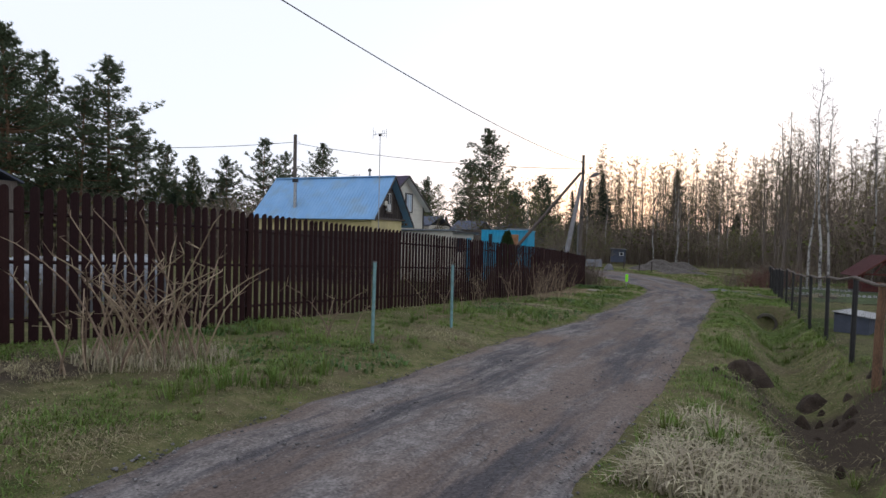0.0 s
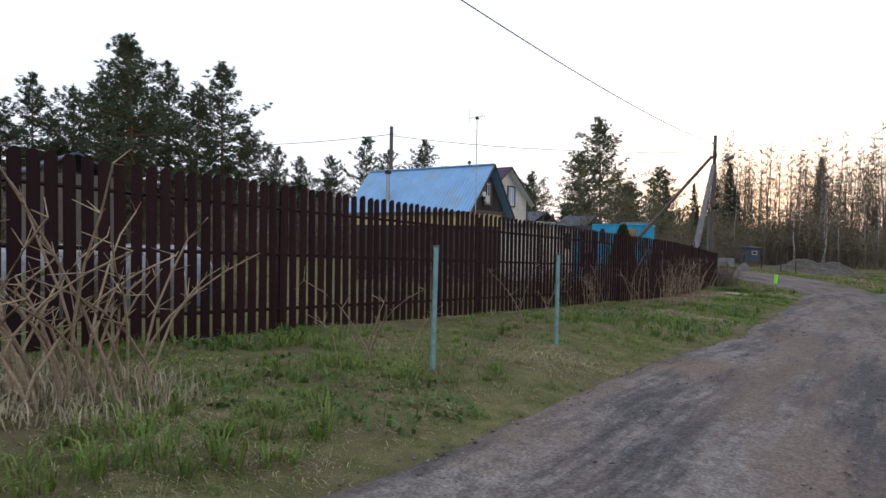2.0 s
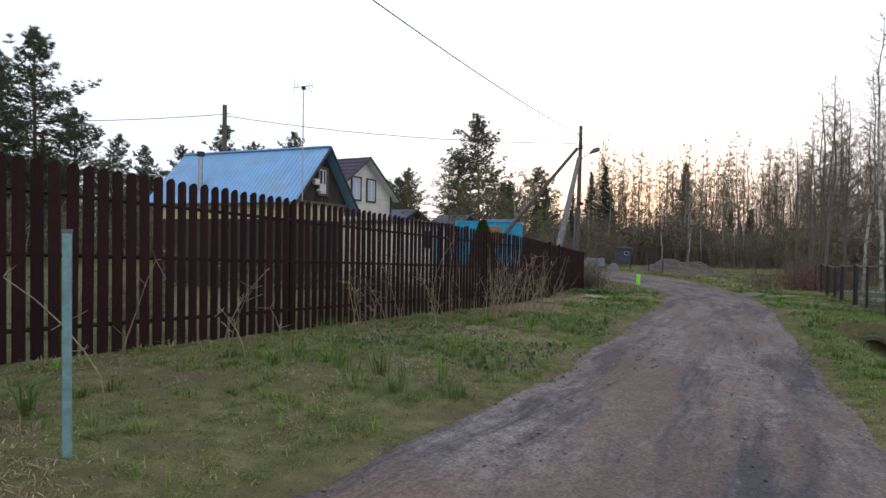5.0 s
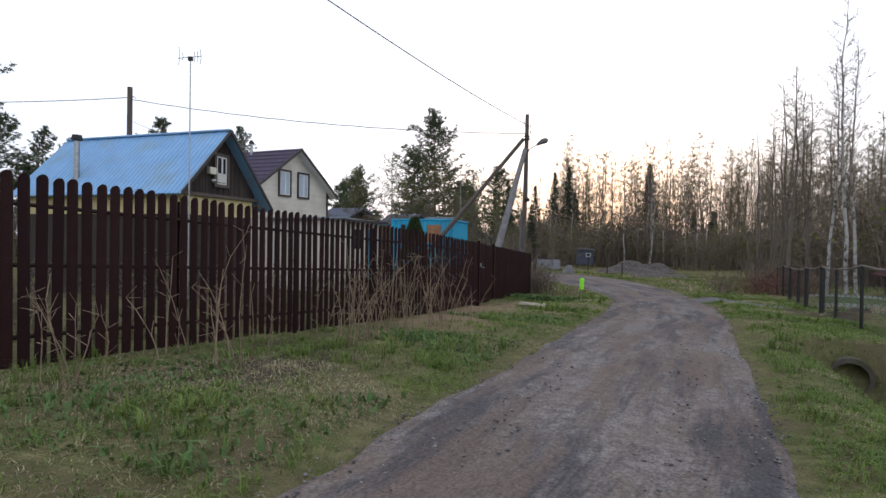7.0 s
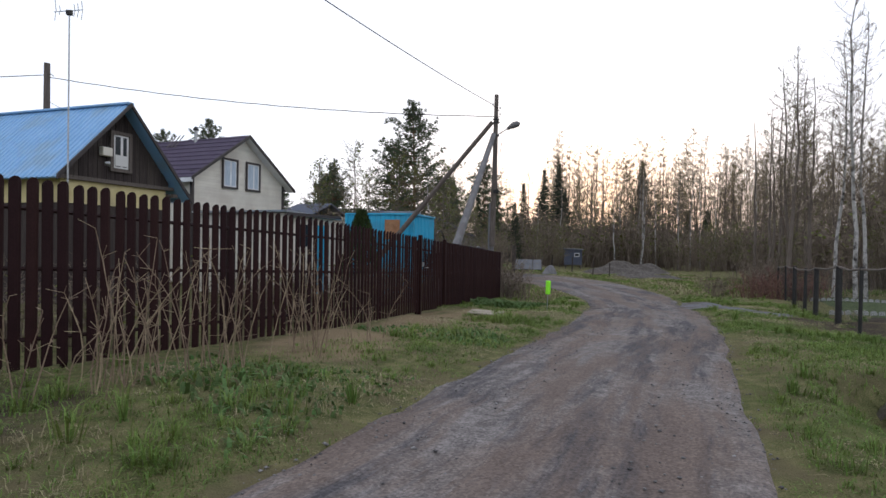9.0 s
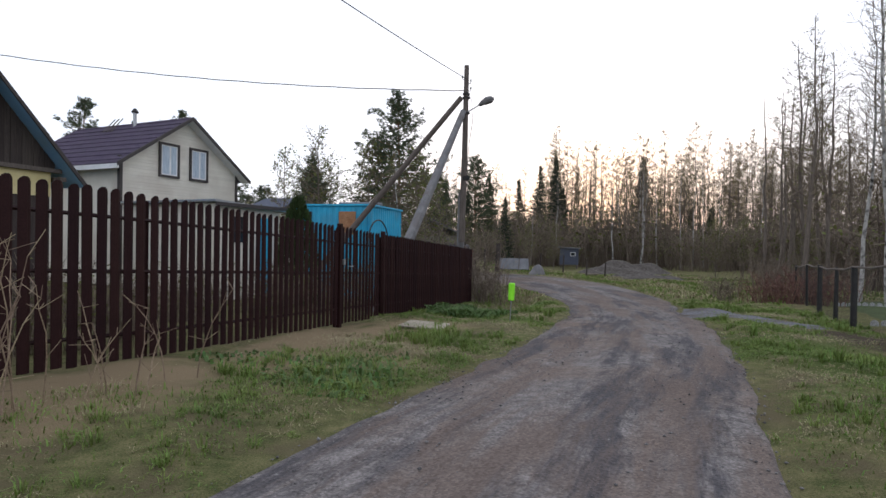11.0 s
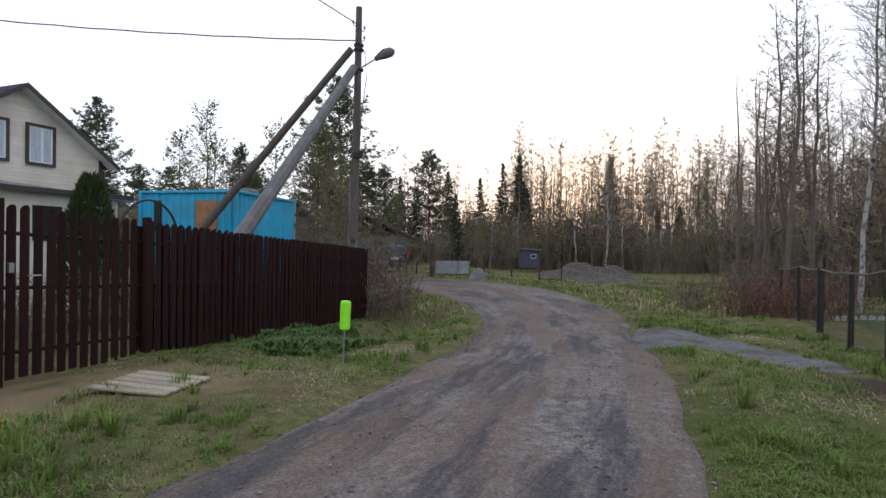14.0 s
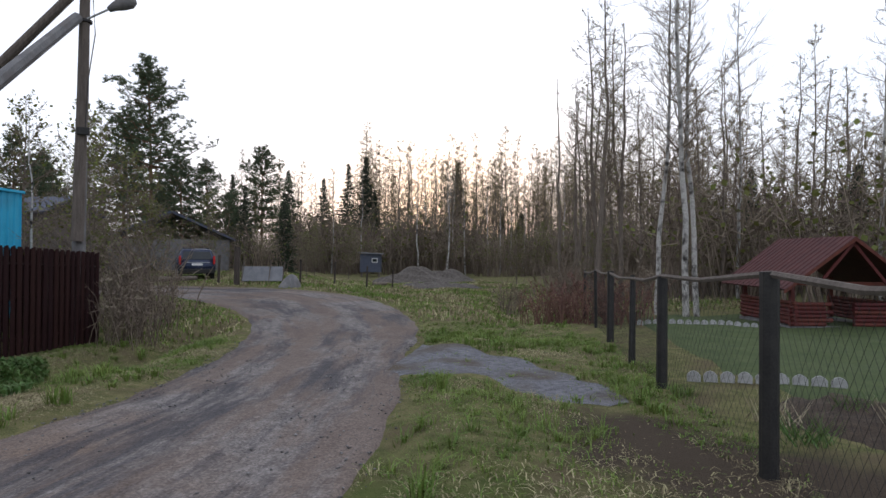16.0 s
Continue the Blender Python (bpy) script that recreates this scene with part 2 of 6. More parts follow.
M_neon = mat("neon_green_plastic", (0.25, 0.8, 0.03), (0.32, 0.9, 0.05), scale=10, rough=0.4, bump=0.1)
M_bark = mat("grey_bark", (0.09, 0.074, 0.062), (0.19, 0.155, 0.13), scale=4, fine=30, rough=0.95, bump=0.7, stretch=(3, 3, 0.6))
M_pinebark = mat("pine_bark", (0.1, 0.058, 0.036), (0.22, 0.125, 0.075), scale=4, fine=30, rough=0.95, bump=0.7, stretch=(3, 3, 0.8))
M_birch = mat("birch_bark", (0.27, 0.26, 0.245), (0.46, 0.44, 0.42), scale=5, fine=20, rough=0.85, bump=0.3, dirt=(0.03, 0.026, 0.024), dirt_scale=2.6, stretch=(1, 1, 3))
M_twig = mat("bare_twigs", (0.12, 0.094, 0.074), (0.23, 0.182, 0.14), scale=0.4, rough=0.95, bump=0, random_by="island", spread=0.3)
M_needle = mat("pine_needles", (0.05, 0.07, 0.042), (0.105, 0.13, 0.07), scale=0.5, rough=0.8, bump=0, random_by="island", spread=0.45, through_light=0.25)
M_spruce = mat("spruce_needles", (0.018, 0.03, 0.018), (0.04, 0.056, 0.03), scale=0.5, rough=0.8, bump=0, random_by="island", spread=0.4)
M_leaf = mat("young_leaves", (0.085, 0.1, 0.025), (0.17, 0.17, 0.05), scale=0.5, rough=0.7, bump=0, random_by="island", spread=0.4, through_light=0.35)
M_bud = mat("opening_buds", (0.2, 0.155, 0.065), (0.36, 0.29, 0.12), scale=0.3, rough=0.8, bump=0, random_by="island", spread=0.4, through_light=0.4)
M_weed = mat("weed_leaves", (0.055, 0.11, 0.028), (0.125, 0.19, 0.06), scale=2, rough=0.6, bump=0, random_by="island", spread=0.35, through_light=0.3)
M_redwood = mat("red_stained_wood", (0.07, 0.016, 0.014), (0.12, 0.028, 0.023), scale=4, rough=0.7, bump=0.3, random_by="object", spread=0.2)
M_redroof = mat("dark_red_roof", (0.05, 0.017, 0.018), (0.085, 0.028, 0.027), scale=3, rough=0.75, bump=0.3)
M_lawn = mat("mown_lawn", (0.035, 0.055, 0.018), (0.065, 0.085, 0.03), scale=3, fine=80, rough=1, bump=0.7)
M_carpaint = mat("dark_blue_car_paint", (0.02, 0.028, 0.055), (0.028, 0.036, 0.068), rough=0.25, bump=0, metal=0.4)
M_tyre = mat("tyre_rubber", (0.012, 0.012, 0.012), (0.025, 0.025, 0.025), rough=0.9, bump=0.2)
M_redlamp = mat("red_lamp_plastic", (0.42, 0.02, 0.02), (0.5, 0.03, 0.03), rough=0.2, bump=0)
M_glass = mat("dark_window_glass", (0.02, 0.024, 0.028), (0.03, 0.034, 0.038), rough=0.06, bump=0)
M_lime = mat("lime_washed_concrete", (0.24, 0.24, 0.24), (0.4, 0.4, 0.4), scale=8, rough=0.9, bump=0.3)
M_wetconcrete = mat("mossy_concrete", (0.07, 0.06, 0.05), (0.14, 0.12, 0.1), scale=6, rough=0.95, bump=0.5, dirt=(0.05, 0.06, 0.025), dirt_scale=3)
M_curtain = mat("pale_curtain", (0.27, 0.34, 0.42), (0.52, 0.58, 0.64), scale=7, rough=0.9, bump=0.3, stretch=(4, 4, 0.3))
M_bluegrey = mat("blue_grey_paint", (0.055, 0.065, 0.095), (0.085, 0.095, 0.13), scale=4, rough=0.8, bump=0.2)
M_heap = mat("brushwood_heap", (0.055, 0.048, 0.043), (0.15, 0.132, 0.118), scale=5, fine=40, rough=1, bump=1, dist=0.08)
M_straw = mat("bleached_straw", (0.28, 0.24, 0.16), (0.44, 0.39, 0.28), scale=1, rough=0.9, bump=0, random_by="island", spread=0.3, through_light=0.2)
M_thuja = mat("thuja_green", (0.02, 0.04, 0.012), (0.05, 0.075, 0.022), scale=1, rough=0.85, bump=0, random_by="island", spread=0.4)
M_tarp = mat("grey_tarpaulin", (0.12, 0.125, 0.14), (0.2, 0.205, 0.22), scale=3, rough=0.5, bump=0.4)
M_redtwig = mat("reddish_twigs", (0.1, 0.05, 0.04), (0.2, 0.11, 0.085), scale=0.6, rough=0.95, bump=0, random_by="island", spread=0.3)
M_poly = mat("milky_polycarbonate", (0.12, 0.13, 0.145), (0.18, 0.195, 0.21), scale=2, rough=0.35, bump=0.1)


# ---- mesh helpers ----
def put(name, me, material, parent=None, label=""):
    ob = new(name, me)
    if material:
        me.materials.clear()
        me.materials.append(material)
    if parent:
        ob.parent = parent
    if label:
        ob["label"] = label
    return ob


def part(name, bm, material, parent=None, label="", smooth=False):
    me = bpy.data.meshes.new(name)
    if smooth:
        for f in bm.faces:
            f.smooth = True
    bm.to_mesh(me)
    bm.free()
    return put(name, me, material, parent, label)


def mesh_np(name, v, f, smooth=False):
    """A triangle mesh from arrays of corners and faces."""
    v, f = np.asarray(v, np.float32), np.asarray(f, np.int32)
    me = bpy.data.meshes.new(name)
    me.vertices.add(len(v))
    me.vertices.foreach_set("co", v.ravel())
    me.loops.add(f.size)
    me.loops.foreach_set("vertex_index", f.ravel())
    me.polygons.add(len(f))
    me.polygons.foreach_set("loop_start", np.arange(len(f), dtype=np.int32) * f.shape[1])
    if smooth:
        me.polygons.foreach_set("use_smooth", np.ones(len(f), bool))
    me.update(calc_edges=True)
    return me


def empty(name, m=None):
    ob = new(name)
    if m is not None:
        ob.matrix_world = m
    return ob


def box(bm, x0, y0, z0, x1, y1, z1, bevel=0.0, m=None):
    r = bmesh.ops.create_cube(bm, size=1)
    vs = r["verts"]
    bmesh.ops.scale(bm, vec=(x1 - x0, y1 - y0, z1 - z0), verts=vs)
    bmesh.ops.translate(bm, vec=((x0 + x1) / 2, (y0 + y1) / 2, (z0 + z1) / 2), verts=vs)
    if bevel:
        es = list({e for v in vs for e in v.link_edges})
        q = bmesh.ops.bevel(bm, geom=es, offset=bevel, segments=1, affect="EDGES")
        vs = list({v for f in q["faces"] for v in f.verts} | {v for v in vs if v.is_valid})
    if m is not None:
        bmesh.ops.transform(bm, matrix=m, verts=vs)
    return bm


def boxed(name, dims, material, parent=None, label="", bevel=0.0, m=None):
    return part(name, box(bmesh.new(), *dims, bevel=bevel, m=m), material, parent, label)


def prism(bm, outline, y0, y1):
    """Extrude an outline of (x, z) from y0 to y1."""
    a = [bm.verts.new((x, y0, z)) for x, z in outline]
    b = [bm.verts.new((x, y1, z)) for x, z in outline]
    n = len(a)
    bm.faces.new(a)
    bm.faces.new(b[::-1])
    for i in range(n):
        bm.faces.new((a[i], b[i], b[(i + 1) % n], a[(i + 1) % n]))
    bmesh.ops.recalc_face_normals(bm, faces=bm.faces)
    return bm


def tube(bm, pts, radii, sides=8, cap=True):
    """A tapered tube along points."""
    pts = [Vector(p) for p in pts]
    rings = []
    for i, p in enumerate(pts):
        d = (pts[min(i + 1, len(pts) - 1)] - pts[max(i - 1, 0)]).normalized()
        q = d.to_track_quat("Z", "Y")
        r = radii[i] if hasattr(radii, "__len__") else radii
        rings.append([bm.verts.new(p + q @ Vector((r * math.cos(a), r * math.sin(a), 0))) for a in (2 * math.pi * k / sides for k in range(sides))])
    for a, b in zip(rings, rings[1:]):
        for k in range(sides):
            bm.faces.new((a[k], a[(k + 1) % sides], b[(k + 1) % sides], b[k]))
    if cap:
        bm.faces.new(rings[0][::-1])
        bm.faces.new(rings[-1])
    return bm


class Soup:
    """Collects thin tubes and leaf triangles fast."""
    def __init__(self):
        self.v, self.f = [], []

    def tube(self, pts, r0, r1, sides=3):
        base, n = len(self.v), len(pts)
        for i, p in enumerate(pts):
            a, b = pts[max(i - 1, 0)], pts[min(i + 1, n - 1)]
            d = Vector((b[0] - a[0], b[1] - a[1], b[2] - a[2]))
            u = d.orthogonal().normalized()
            w = d.cross(u).normalized()
            r = r0 + (r1 - r0) * i / (n - 1)
            for k in range(sides):
                c, s = r * math.cos(6.2832 * k / sides), r * math.sin(6.2832 * k / sides)
                self.v.append((p[0] + u[0] * c + w[0] * s, p[1] + u[1] * c + w[1] * s, p[2] + u[2] * c + w[2] * s))
        for i in range(n - 1):
            for k in range(sides):
                a, b = base + i * sides + k, base + i * sides + (k + 1) % sides
                self.f += [(a, b, b + sides), (a, b + sides, a + sides)]

    def blade(self, p, d, width):
        d = Vector(d)
        s = d.orthogonal().normalized()
        s.rotate(Matrix.Rotation(random.uniform(0, 6.28), 3, d))
        s *= width / 2
        base = len(self.v)
        p = Vector(p)
        self.v += [tuple(p - s), tuple(p + s), tuple(p + d)]
        self.f.append((base, base + 1, base + 2))

    def leaf(self, p, size):
        d = Vector((random.gauss(0, 1), random.gauss(0, 1), random.gauss(0, 1))).normalized() * size
        s = d.orthogonal().normalized() * size * 0.4
        base, p = len(self.v), Vector(p)
        self.v += [tuple(p), tuple(p + d * 0.5 + s), tuple(p + d), tuple(p + d * 0.5 - s)]
        self.f += [(base, base + 1, base + 2), (base, base + 2, base + 3)]

    def arrays(self):
        return np.array(self.v, np.float32).reshape(-1, 3), np.array(self.f, np.int32).reshape(-1, 3)

    def mesh(self, name, smooth=False):
        return mesh_np(name, *self.arrays(), smooth=smooth)


def step01(a, b, v):
    v = np.clip((v - a) / (b - a), 0, 1)
    return v * v * (3 - 2 * v)


def lumps(x, y, s, seed):
    """Smooth cheap relief from summed waves, about -1 to 1."""
    r = np.random.RandomState(seed)
    out = 0
    for k in range(7):
        a, p = r.uniform(0, 6.28, 2)
        q = s * r.uniform(0.6, 2.2)
        out = out + np.sin(q * (x * np.cos(a) + y * np.sin(a)) + p) / 3.2
    return out


# ---- plan: road edges, fences, ground ----
EDGE_L = [(-4.6, -14), (-3.7, -6), (-3.0, 0), (-2.4, 3.35), (-1.84, 4.78), (-0.58, 7.16), (1.32, 10.84), (3.5, 14.4), (4.25, 16), (5.32, 18.1), (7.38, 22.4), (8.84, 25.4), (9.91, 27.6), (11.48, 31.45), (12.3, 33.4), (12.95, 35.7), (13.5, 38.5), (13.67, 41.9), (13.0, 45.5), (11.5, 47.7), (8, 50), (0, 53), (-12, 56)]
EDGE_R = [(-1.6, -14), (-0.9, -6), (-0.1, 0), (0.92, 3.53), (1.77, 5.04), (3.33, 7.77), (5.2, 11.3), (6.85, 14.62), (7.6, 16), (8.7, 18.1), (10.9, 22.3), (12.6, 25.4), (13.6, 27.6), (15.1, 30.9), (15.8, 33.2), (16.6, 35.7), (17.3, 37.3), (18.2, 40.5), (18.7, 45.6), (17.6, 50), (13, 52.2), (4, 55.5), (-11, 60)]


def along(pts, n):
    """n points at even chord parameter on a smooth curve through pts."""
    p = np.array(pts, float)
    t = np.linspace(0, len(p) - 1, n)
    i = np.clip(t.astype(int), 0, len(p) - 2)
    u = (t - i)[:, None]
    g = np.gradient(p, axis=0)
    a, b, ga, gb = p[i], p[i + 1], g[i], g[i + 1]
    return a * (2 * u**3 - 3 * u**2 + 1) + ga * (u**3 - 2 * u**2 + u) + b * (-2 * u**3 + 3 * u**2) + gb * (u**3 - u**2)


RL, RR = along(EDGE_L, 460), along(EDGE_R, 460)
RC = (RL + RR) / 2
RT = np.gradient(RC, axis=0)
RT /= np.linalg.norm(RT, axis=1)[:, None]
RW = np.abs(RT[:, 0] * (RL - RR)[:, 1] - RT[:, 1] * (RL - RR)[:, 0]) / 2
FENCE = [(-13.2, -6.4), (4.66, 25.5), (10.35, 40.4)]


def fence_top(y):
    return 2.06 - 0.0517 * (y - 7.1)


def road_distance(x, y):
    """Metres outside the road's edge; the second value tells the left side from the right."""
    shape = np.shape(x)
    x, y = np.ravel(x).astype(float), np.ravel(y).astype(float)
    d, side = np.empty(len(x)), np.empty(len(x))
    tang = np.gradient(RC, axis=0)
    for s in range(0, len(x), 20000):
        X, Y = x[s:s + 20000, None], y[s:s + 20000, None]
        q = np.hypot(X - RC[None, :, 0], Y - RC[None, :, 1]) - RW[None]
        i = q.argmin(1)
        d[s:s + 20000] = q[np.arange(len(i)), i]
        side[s:s + 20000] = tang[i, 0] * (Y[:, 0] - RC[i, 1]) - tang[i, 1] * (X[:, 0] - RC[i, 0])
    return d.reshape(shape), np.sign(side).reshape(shape)


def base_height(x, y):
    near = -0.0425 * np.minimum(y, 36)
    left = -0.06 * step01(36, 41, y) + 0.44 * step01(42, 56, y)
    right = -0.6 * step01(36, 72, y)
    k = step01(14, 24, x)
    return np.maximum(near, -1.53) * 1.0 + left * (1 - k) + right * k


def height(x, y, dist=None, side=None):
    x, y = np.asarray(x, float), np.asarray(y, float)
    if dist is None:
        dist, side = road_distance(x, y)
    z = base_height(x, np.maximum(y, -40))
    yy = np.clip(y, -8, 41)
    bank = (-0.05 - 0.0517 * (yy - 7.2)) - (-0.0425 * np.minimum(yy, 36))
    z = z + np.where(side > 0, bank * step01(0, 3.0, dist) * (1 - step01(40, 46, y)), 0)
    off = step01(0.0, 0.6, dist)
    xd = 12.35 + 0.54 * (y - 21.1)
    z = z - 0.7 * np.exp(-((x - xd) / 0.7) ** 2) * (1 - step01(20.8, 21.3, y)) * off
    z = z - 0.5 * np.exp(-(np.hypot(x - 11.85, y - 20.3) / 0.8) ** 4) * (1 - step01(20.85, 21.25, y))
    z = z - 0.8 * np.exp(-((x - (21.3 + 0.45 * (y - 39.5))) / 1.1) ** 2) * step01(38.5, 40.5, y) * (1 - step01(52, 56, y))
    z = z - 0.62 * np.exp(-((x - (11.25 + 0.35 * (y - 37.5))) / 0.75) ** 2) * step01(33.2, 36, y) * (1 - step01(39.5, 43, y)) * off
    z = z + off * 0.028 * lumps(x, y, 2.6, 3) + off * 0.04 * lumps(x, y, 0.9, 5)
    z = z + 0.045 * off * (1 - step01(0.6, 2.5, dist))
    far = np.hypot(x - 8, y - 25)
    return z + 0.5 * step01(70, 200, far) * lumps(x, y, 0.04, 9)


def ground_z(x, y):
    return float(height(np.array([x]), np.array([y]))[0])


def axis(lo, a, b, hi, fine):
    mid = np.arange(a, b + fine / 2, fine)
    grow = np.cumsum(fine * 1.17 ** np.arange(1, 60))
    up, down = b + grow, a - grow
    return np.concatenate([down[down > lo][::-1], mid, up[up < hi]])


# ---- ground and road ----
gx, gy = axis(-900, -9, 24, 900, 0.2), axis(-500, -4, 50, 1600, 0.2)
GX, GY = np.meshgrid(gx, gy)
gd, gs = road_distance(GX, GY)
GZ = height(GX, GY, gd, gs) - 0.07 * (1 - step01(-0.35, 0.02, gd))
nx, ny = len(gx), len(gy)
idx = np.arange(nx * ny).reshape(ny, nx)
quads = np.stack([idx[:-1, :-1], idx[:-1, 1:], idx[1:, 1:], idx[1:, :-1]], -1).reshape(-1, 4)
ground = put("ground", mesh_np("ground", np.stack([GX, GY, GZ], -1).reshape(-1, 3), quads, smooth=True), M_ground)
tagged(ground, "uneven spring turf with green and straw-coloured grass", "ground", kind="structure")


def strip(name, left, right, cross, material, lift, rough, ruts=0.0, seed=1, lies=False):
    u = np.linspace(0, 1, cross)
    n = len(left)
    wob = np.stack([lumps(left[:, 0], left[:, 1], 3.0, seed), lumps(right[:, 0], right[:, 1], 3.0, seed + 1)]) * rough
    across = right - left
    w = np.linalg.norm(across, axis=1)
    lo, hi = -wob[0] / w, 1 + wob[1] / w
    q = lo[:, None] + (hi - lo)[:, None] * u[None]
    X = left[:, 0:1] + across[:, 0:1] * q
    Y = left[:, 1:2] + across[:, 1:2] * q
    Z = height(X, Y, np.full(X.shape, -1.0), np.ones(X.shape)) + lift + 0.012 * lumps(X, Y, 5, seed + 5)
    if lies:
        Z = height(X, Y) + lift + 0.006 * lumps(X, Y, 9, seed)
    Z += ruts * (0.03 * (1 - (2 * u[None] - 1) ** 2) - 0.03 * np.exp(-((u[None] - 0.28) / 0.09) ** 2) - 0.03 * np.exp(-((u[None] - 0.72) / 0.09) ** 2))
    Z[:, 0] -= 0.05
    Z[:, -1] -= 0.05
    i = np.arange(n * cross).reshape(n, cross)
    f = np.stack([i[:-1, :-1], i[:-1, 1:], i[1:, 1:], i[1:, :-1]], -1).reshape(-1, 4)
    me = mesh_np(name, np.stack([X, Y, Z], -1).reshape(-1, 3), f, smooth=True)
    c = (left + right) / 2
    run = np.concatenate([[0], np.cumsum(np.linalg.norm(np.diff(c, axis=0), axis=1))])
    uv = np.stack([np.broadcast_to(u[None] * 4, X.shape), np.broadcast_to(run[:, None], X.shape)], -1).reshape(-1, 2)
    me.uv_layers.new(name="track").data.foreach_set("uv", uv[f.ravel()].astype(np.float32).ravel())
    return put(name, me, material)


road = strip("road", RL, RR, 40, M_road, 0.0, 0.05, ruts=1.0)
tagged(road, "worn gravel village road with dirt and dark patches", "road", kind="structure")
PL = along([(15.5, 33.4), (16.3, 32.6), (16.8, 31.7), (17.05, 31.0), (17.1, 30.4)], 60)
PR = along([(17.2, 36.6), (17.9, 34.8), (18.3, 33.2), (18.15, 31.7), (17.6, 30.5)], 60)
path = strip("path", PL, PR, 14, M_gravel, 0.012, 0.24, seed=21, lies=True)
tagged(path, "grey gravel path from the road to the garden gate", "path", kind="structure")


# ---- brown paling fence ----
def board_mesh(h, w):
    """Folded sheet-metal paling with a rounded head."""
    bm = bmesh.new()
    k = w / 2
    prof = [(-k, 0.012), (-k * 0.72, 0), (-k * 0.3, -0.012), (k * 0.3, -0.012), (k * 0.72, 0), (k, 0.012)]
    tops = [h - 0.05, h - 0.018, h, h, h - 0.018, h - 0.05]
    rows = []
    for back in (0, 0.003):
        lo = [bm.verts.new((x, y + back, 0)) for x, y in prof]
        hi = [bm.verts.new((x, y + back, t)) for (x, y), t in zip(prof, tops)]
        rows.append((lo, hi))
        for i in range(5):
            fs = (lo[i], lo[i + 1], hi[i + 1], hi[i])
            bm.faces.new(fs if not back else fs[::-1])
    (l0, h0), (l1, h1) = rows
    for i in range(5):
        bm.faces.new((h0[i], h0[i + 1], h1[i + 1], h1[i]))
    for i in (0, 5):
        bm.faces.new((l0[i], h0[i], h1[i], l1[i]))
    me = bpy.data.meshes.new("board")
    bm.to_mesh(me)
    bm.free()
    me.materials.append(M_board)
    return me


BOARD, BACK_BOARD = board_mesh(2.1, 0.125), board_mesh(2.1, 0.16)
PITCH = 0.166


def paling_run(name, a, b, label, double=False):
    a, b = np.array(a), np.array(b)
    length = np.linalg.norm(b - a)
    d = (b - a) / length
    turn = math.atan2(d[1], d[0])
    run = tagged(empty(name), label, "fence")
    for k in range(int(length / PITCH)):
        s = (k + 0.5) * PITCH
        p = a + d * s
        ob = new("board", BOARD)
        ob.parent = run
        ob.matrix_basis = pose(p[0], p[1], fence_top(p[1]) - 2.1 + random.uniform(-0.012, 0.012), random.uniform(-0.3, 0.3), random.uniform(-0.35, 0.35), math.degrees(turn) + random.uniform(-2, 2))
    back = np.array((-d[1], d[0]))
    for k in range(int(length / PITCH) - 1 if double else 0):
        p = a + d * (k + 1) * PITCH + back * 0.085
        ob = new("board", BACK_BOARD)
        ob.parent = run
        ob.matrix_basis = pose(p[0], p[1], fence_top(p[1]) - 2.1 + random.uniform(-0.012, 0.012), 0, random.uniform(-0.3, 0.3), math.degrees(turn) + 180 + random.uniform(-2, 2))
    for drop in (0.34, 1.0, 1.78):
        p, q = a + back * 0.045, b + back * 0.045
        bm = bmesh.new()
        m = Matrix.Translation((p[0], p[1], fence_top(p[1]) - drop))
        dz = fence_top(q[1]) - fence_top(p[1])
        tube(bm, [(p[0], p[1], fence_top(p[1]) - drop), (q[0], q[1], fence_top(q[1]) - drop)], 0.024, 4)
        part("rail", bm, M_boardpost, run)
    n = max(1, round(length / 2.5))
    for k in range(n + 1):
        p = a + (b - a) * k / n + back * 0.1
        bm = bmesh.new()
        box(bm, -0.03, -0.03, -0.35, 0.03, 0.03, 2.02, 0.005)
        post = part("post", bm, M_boardpost, run)
        post.matrix_basis = pose(p[0], p[1], fence_top(p[1]) - 2.1, 0, 0, math.degrees(turn))
    return run


paling_run("fence", FENCE[0], FENCE[1], "dark brown sheet-metal paling fence along the verge")
GATE_A, GATE_B = (6.45, 30.19), (7.25, 32.28)
paling_run("fence", FENCE[1], GATE_A, "dark brown sheet-metal paling fence along the verge")
paling_run("fence", GATE_B, FENCE[2], "dark brown sheet-metal paling fence ending at the ditch", double=True)
gate = paling_run("gate", (6.48, 30.27), (7.22, 32.2), "closed dark brown metal wicket gate in the fence")
gate["category"] = "gate"
for p in (GATE_A, GATE_B):
    bm = box(bmesh.new(), -0.05, -0.05, -0.3, 0.05, 0.05, 2.16, 0.008)
    part("gate_post", bm, M_boardpost, gate).matrix_basis = pose(p[0], p[1], fence_top(p[1]) - 2.1, 0, 0, 69)
bm = bmesh.new()
tube(bm, [(0, 0, 0), (0, -0.06, 0), (0.12, -0.06, 0)], 0.01, 6)
part("handle", bm, M_steel, gate, "small grey steel handle").matrix_basis = pose(6.6, 30.5, 0.0, 0, 0, 69)
bm = box(bmesh.new(), -0.03, -0.04, -0.06, 0.03, 0.01, 0.06, 0.006)
part("lock", bm, M_steel, gate, "grey lock plate").matrix_basis = pose(6.52, 30.3, 0.1, 0, 0, 69)
# return of the fence behind its far corner
paling_run("fence", (10.25, 40.6), (2.0, 47.0), "dark brown sheet-metal paling fence behind the pole")

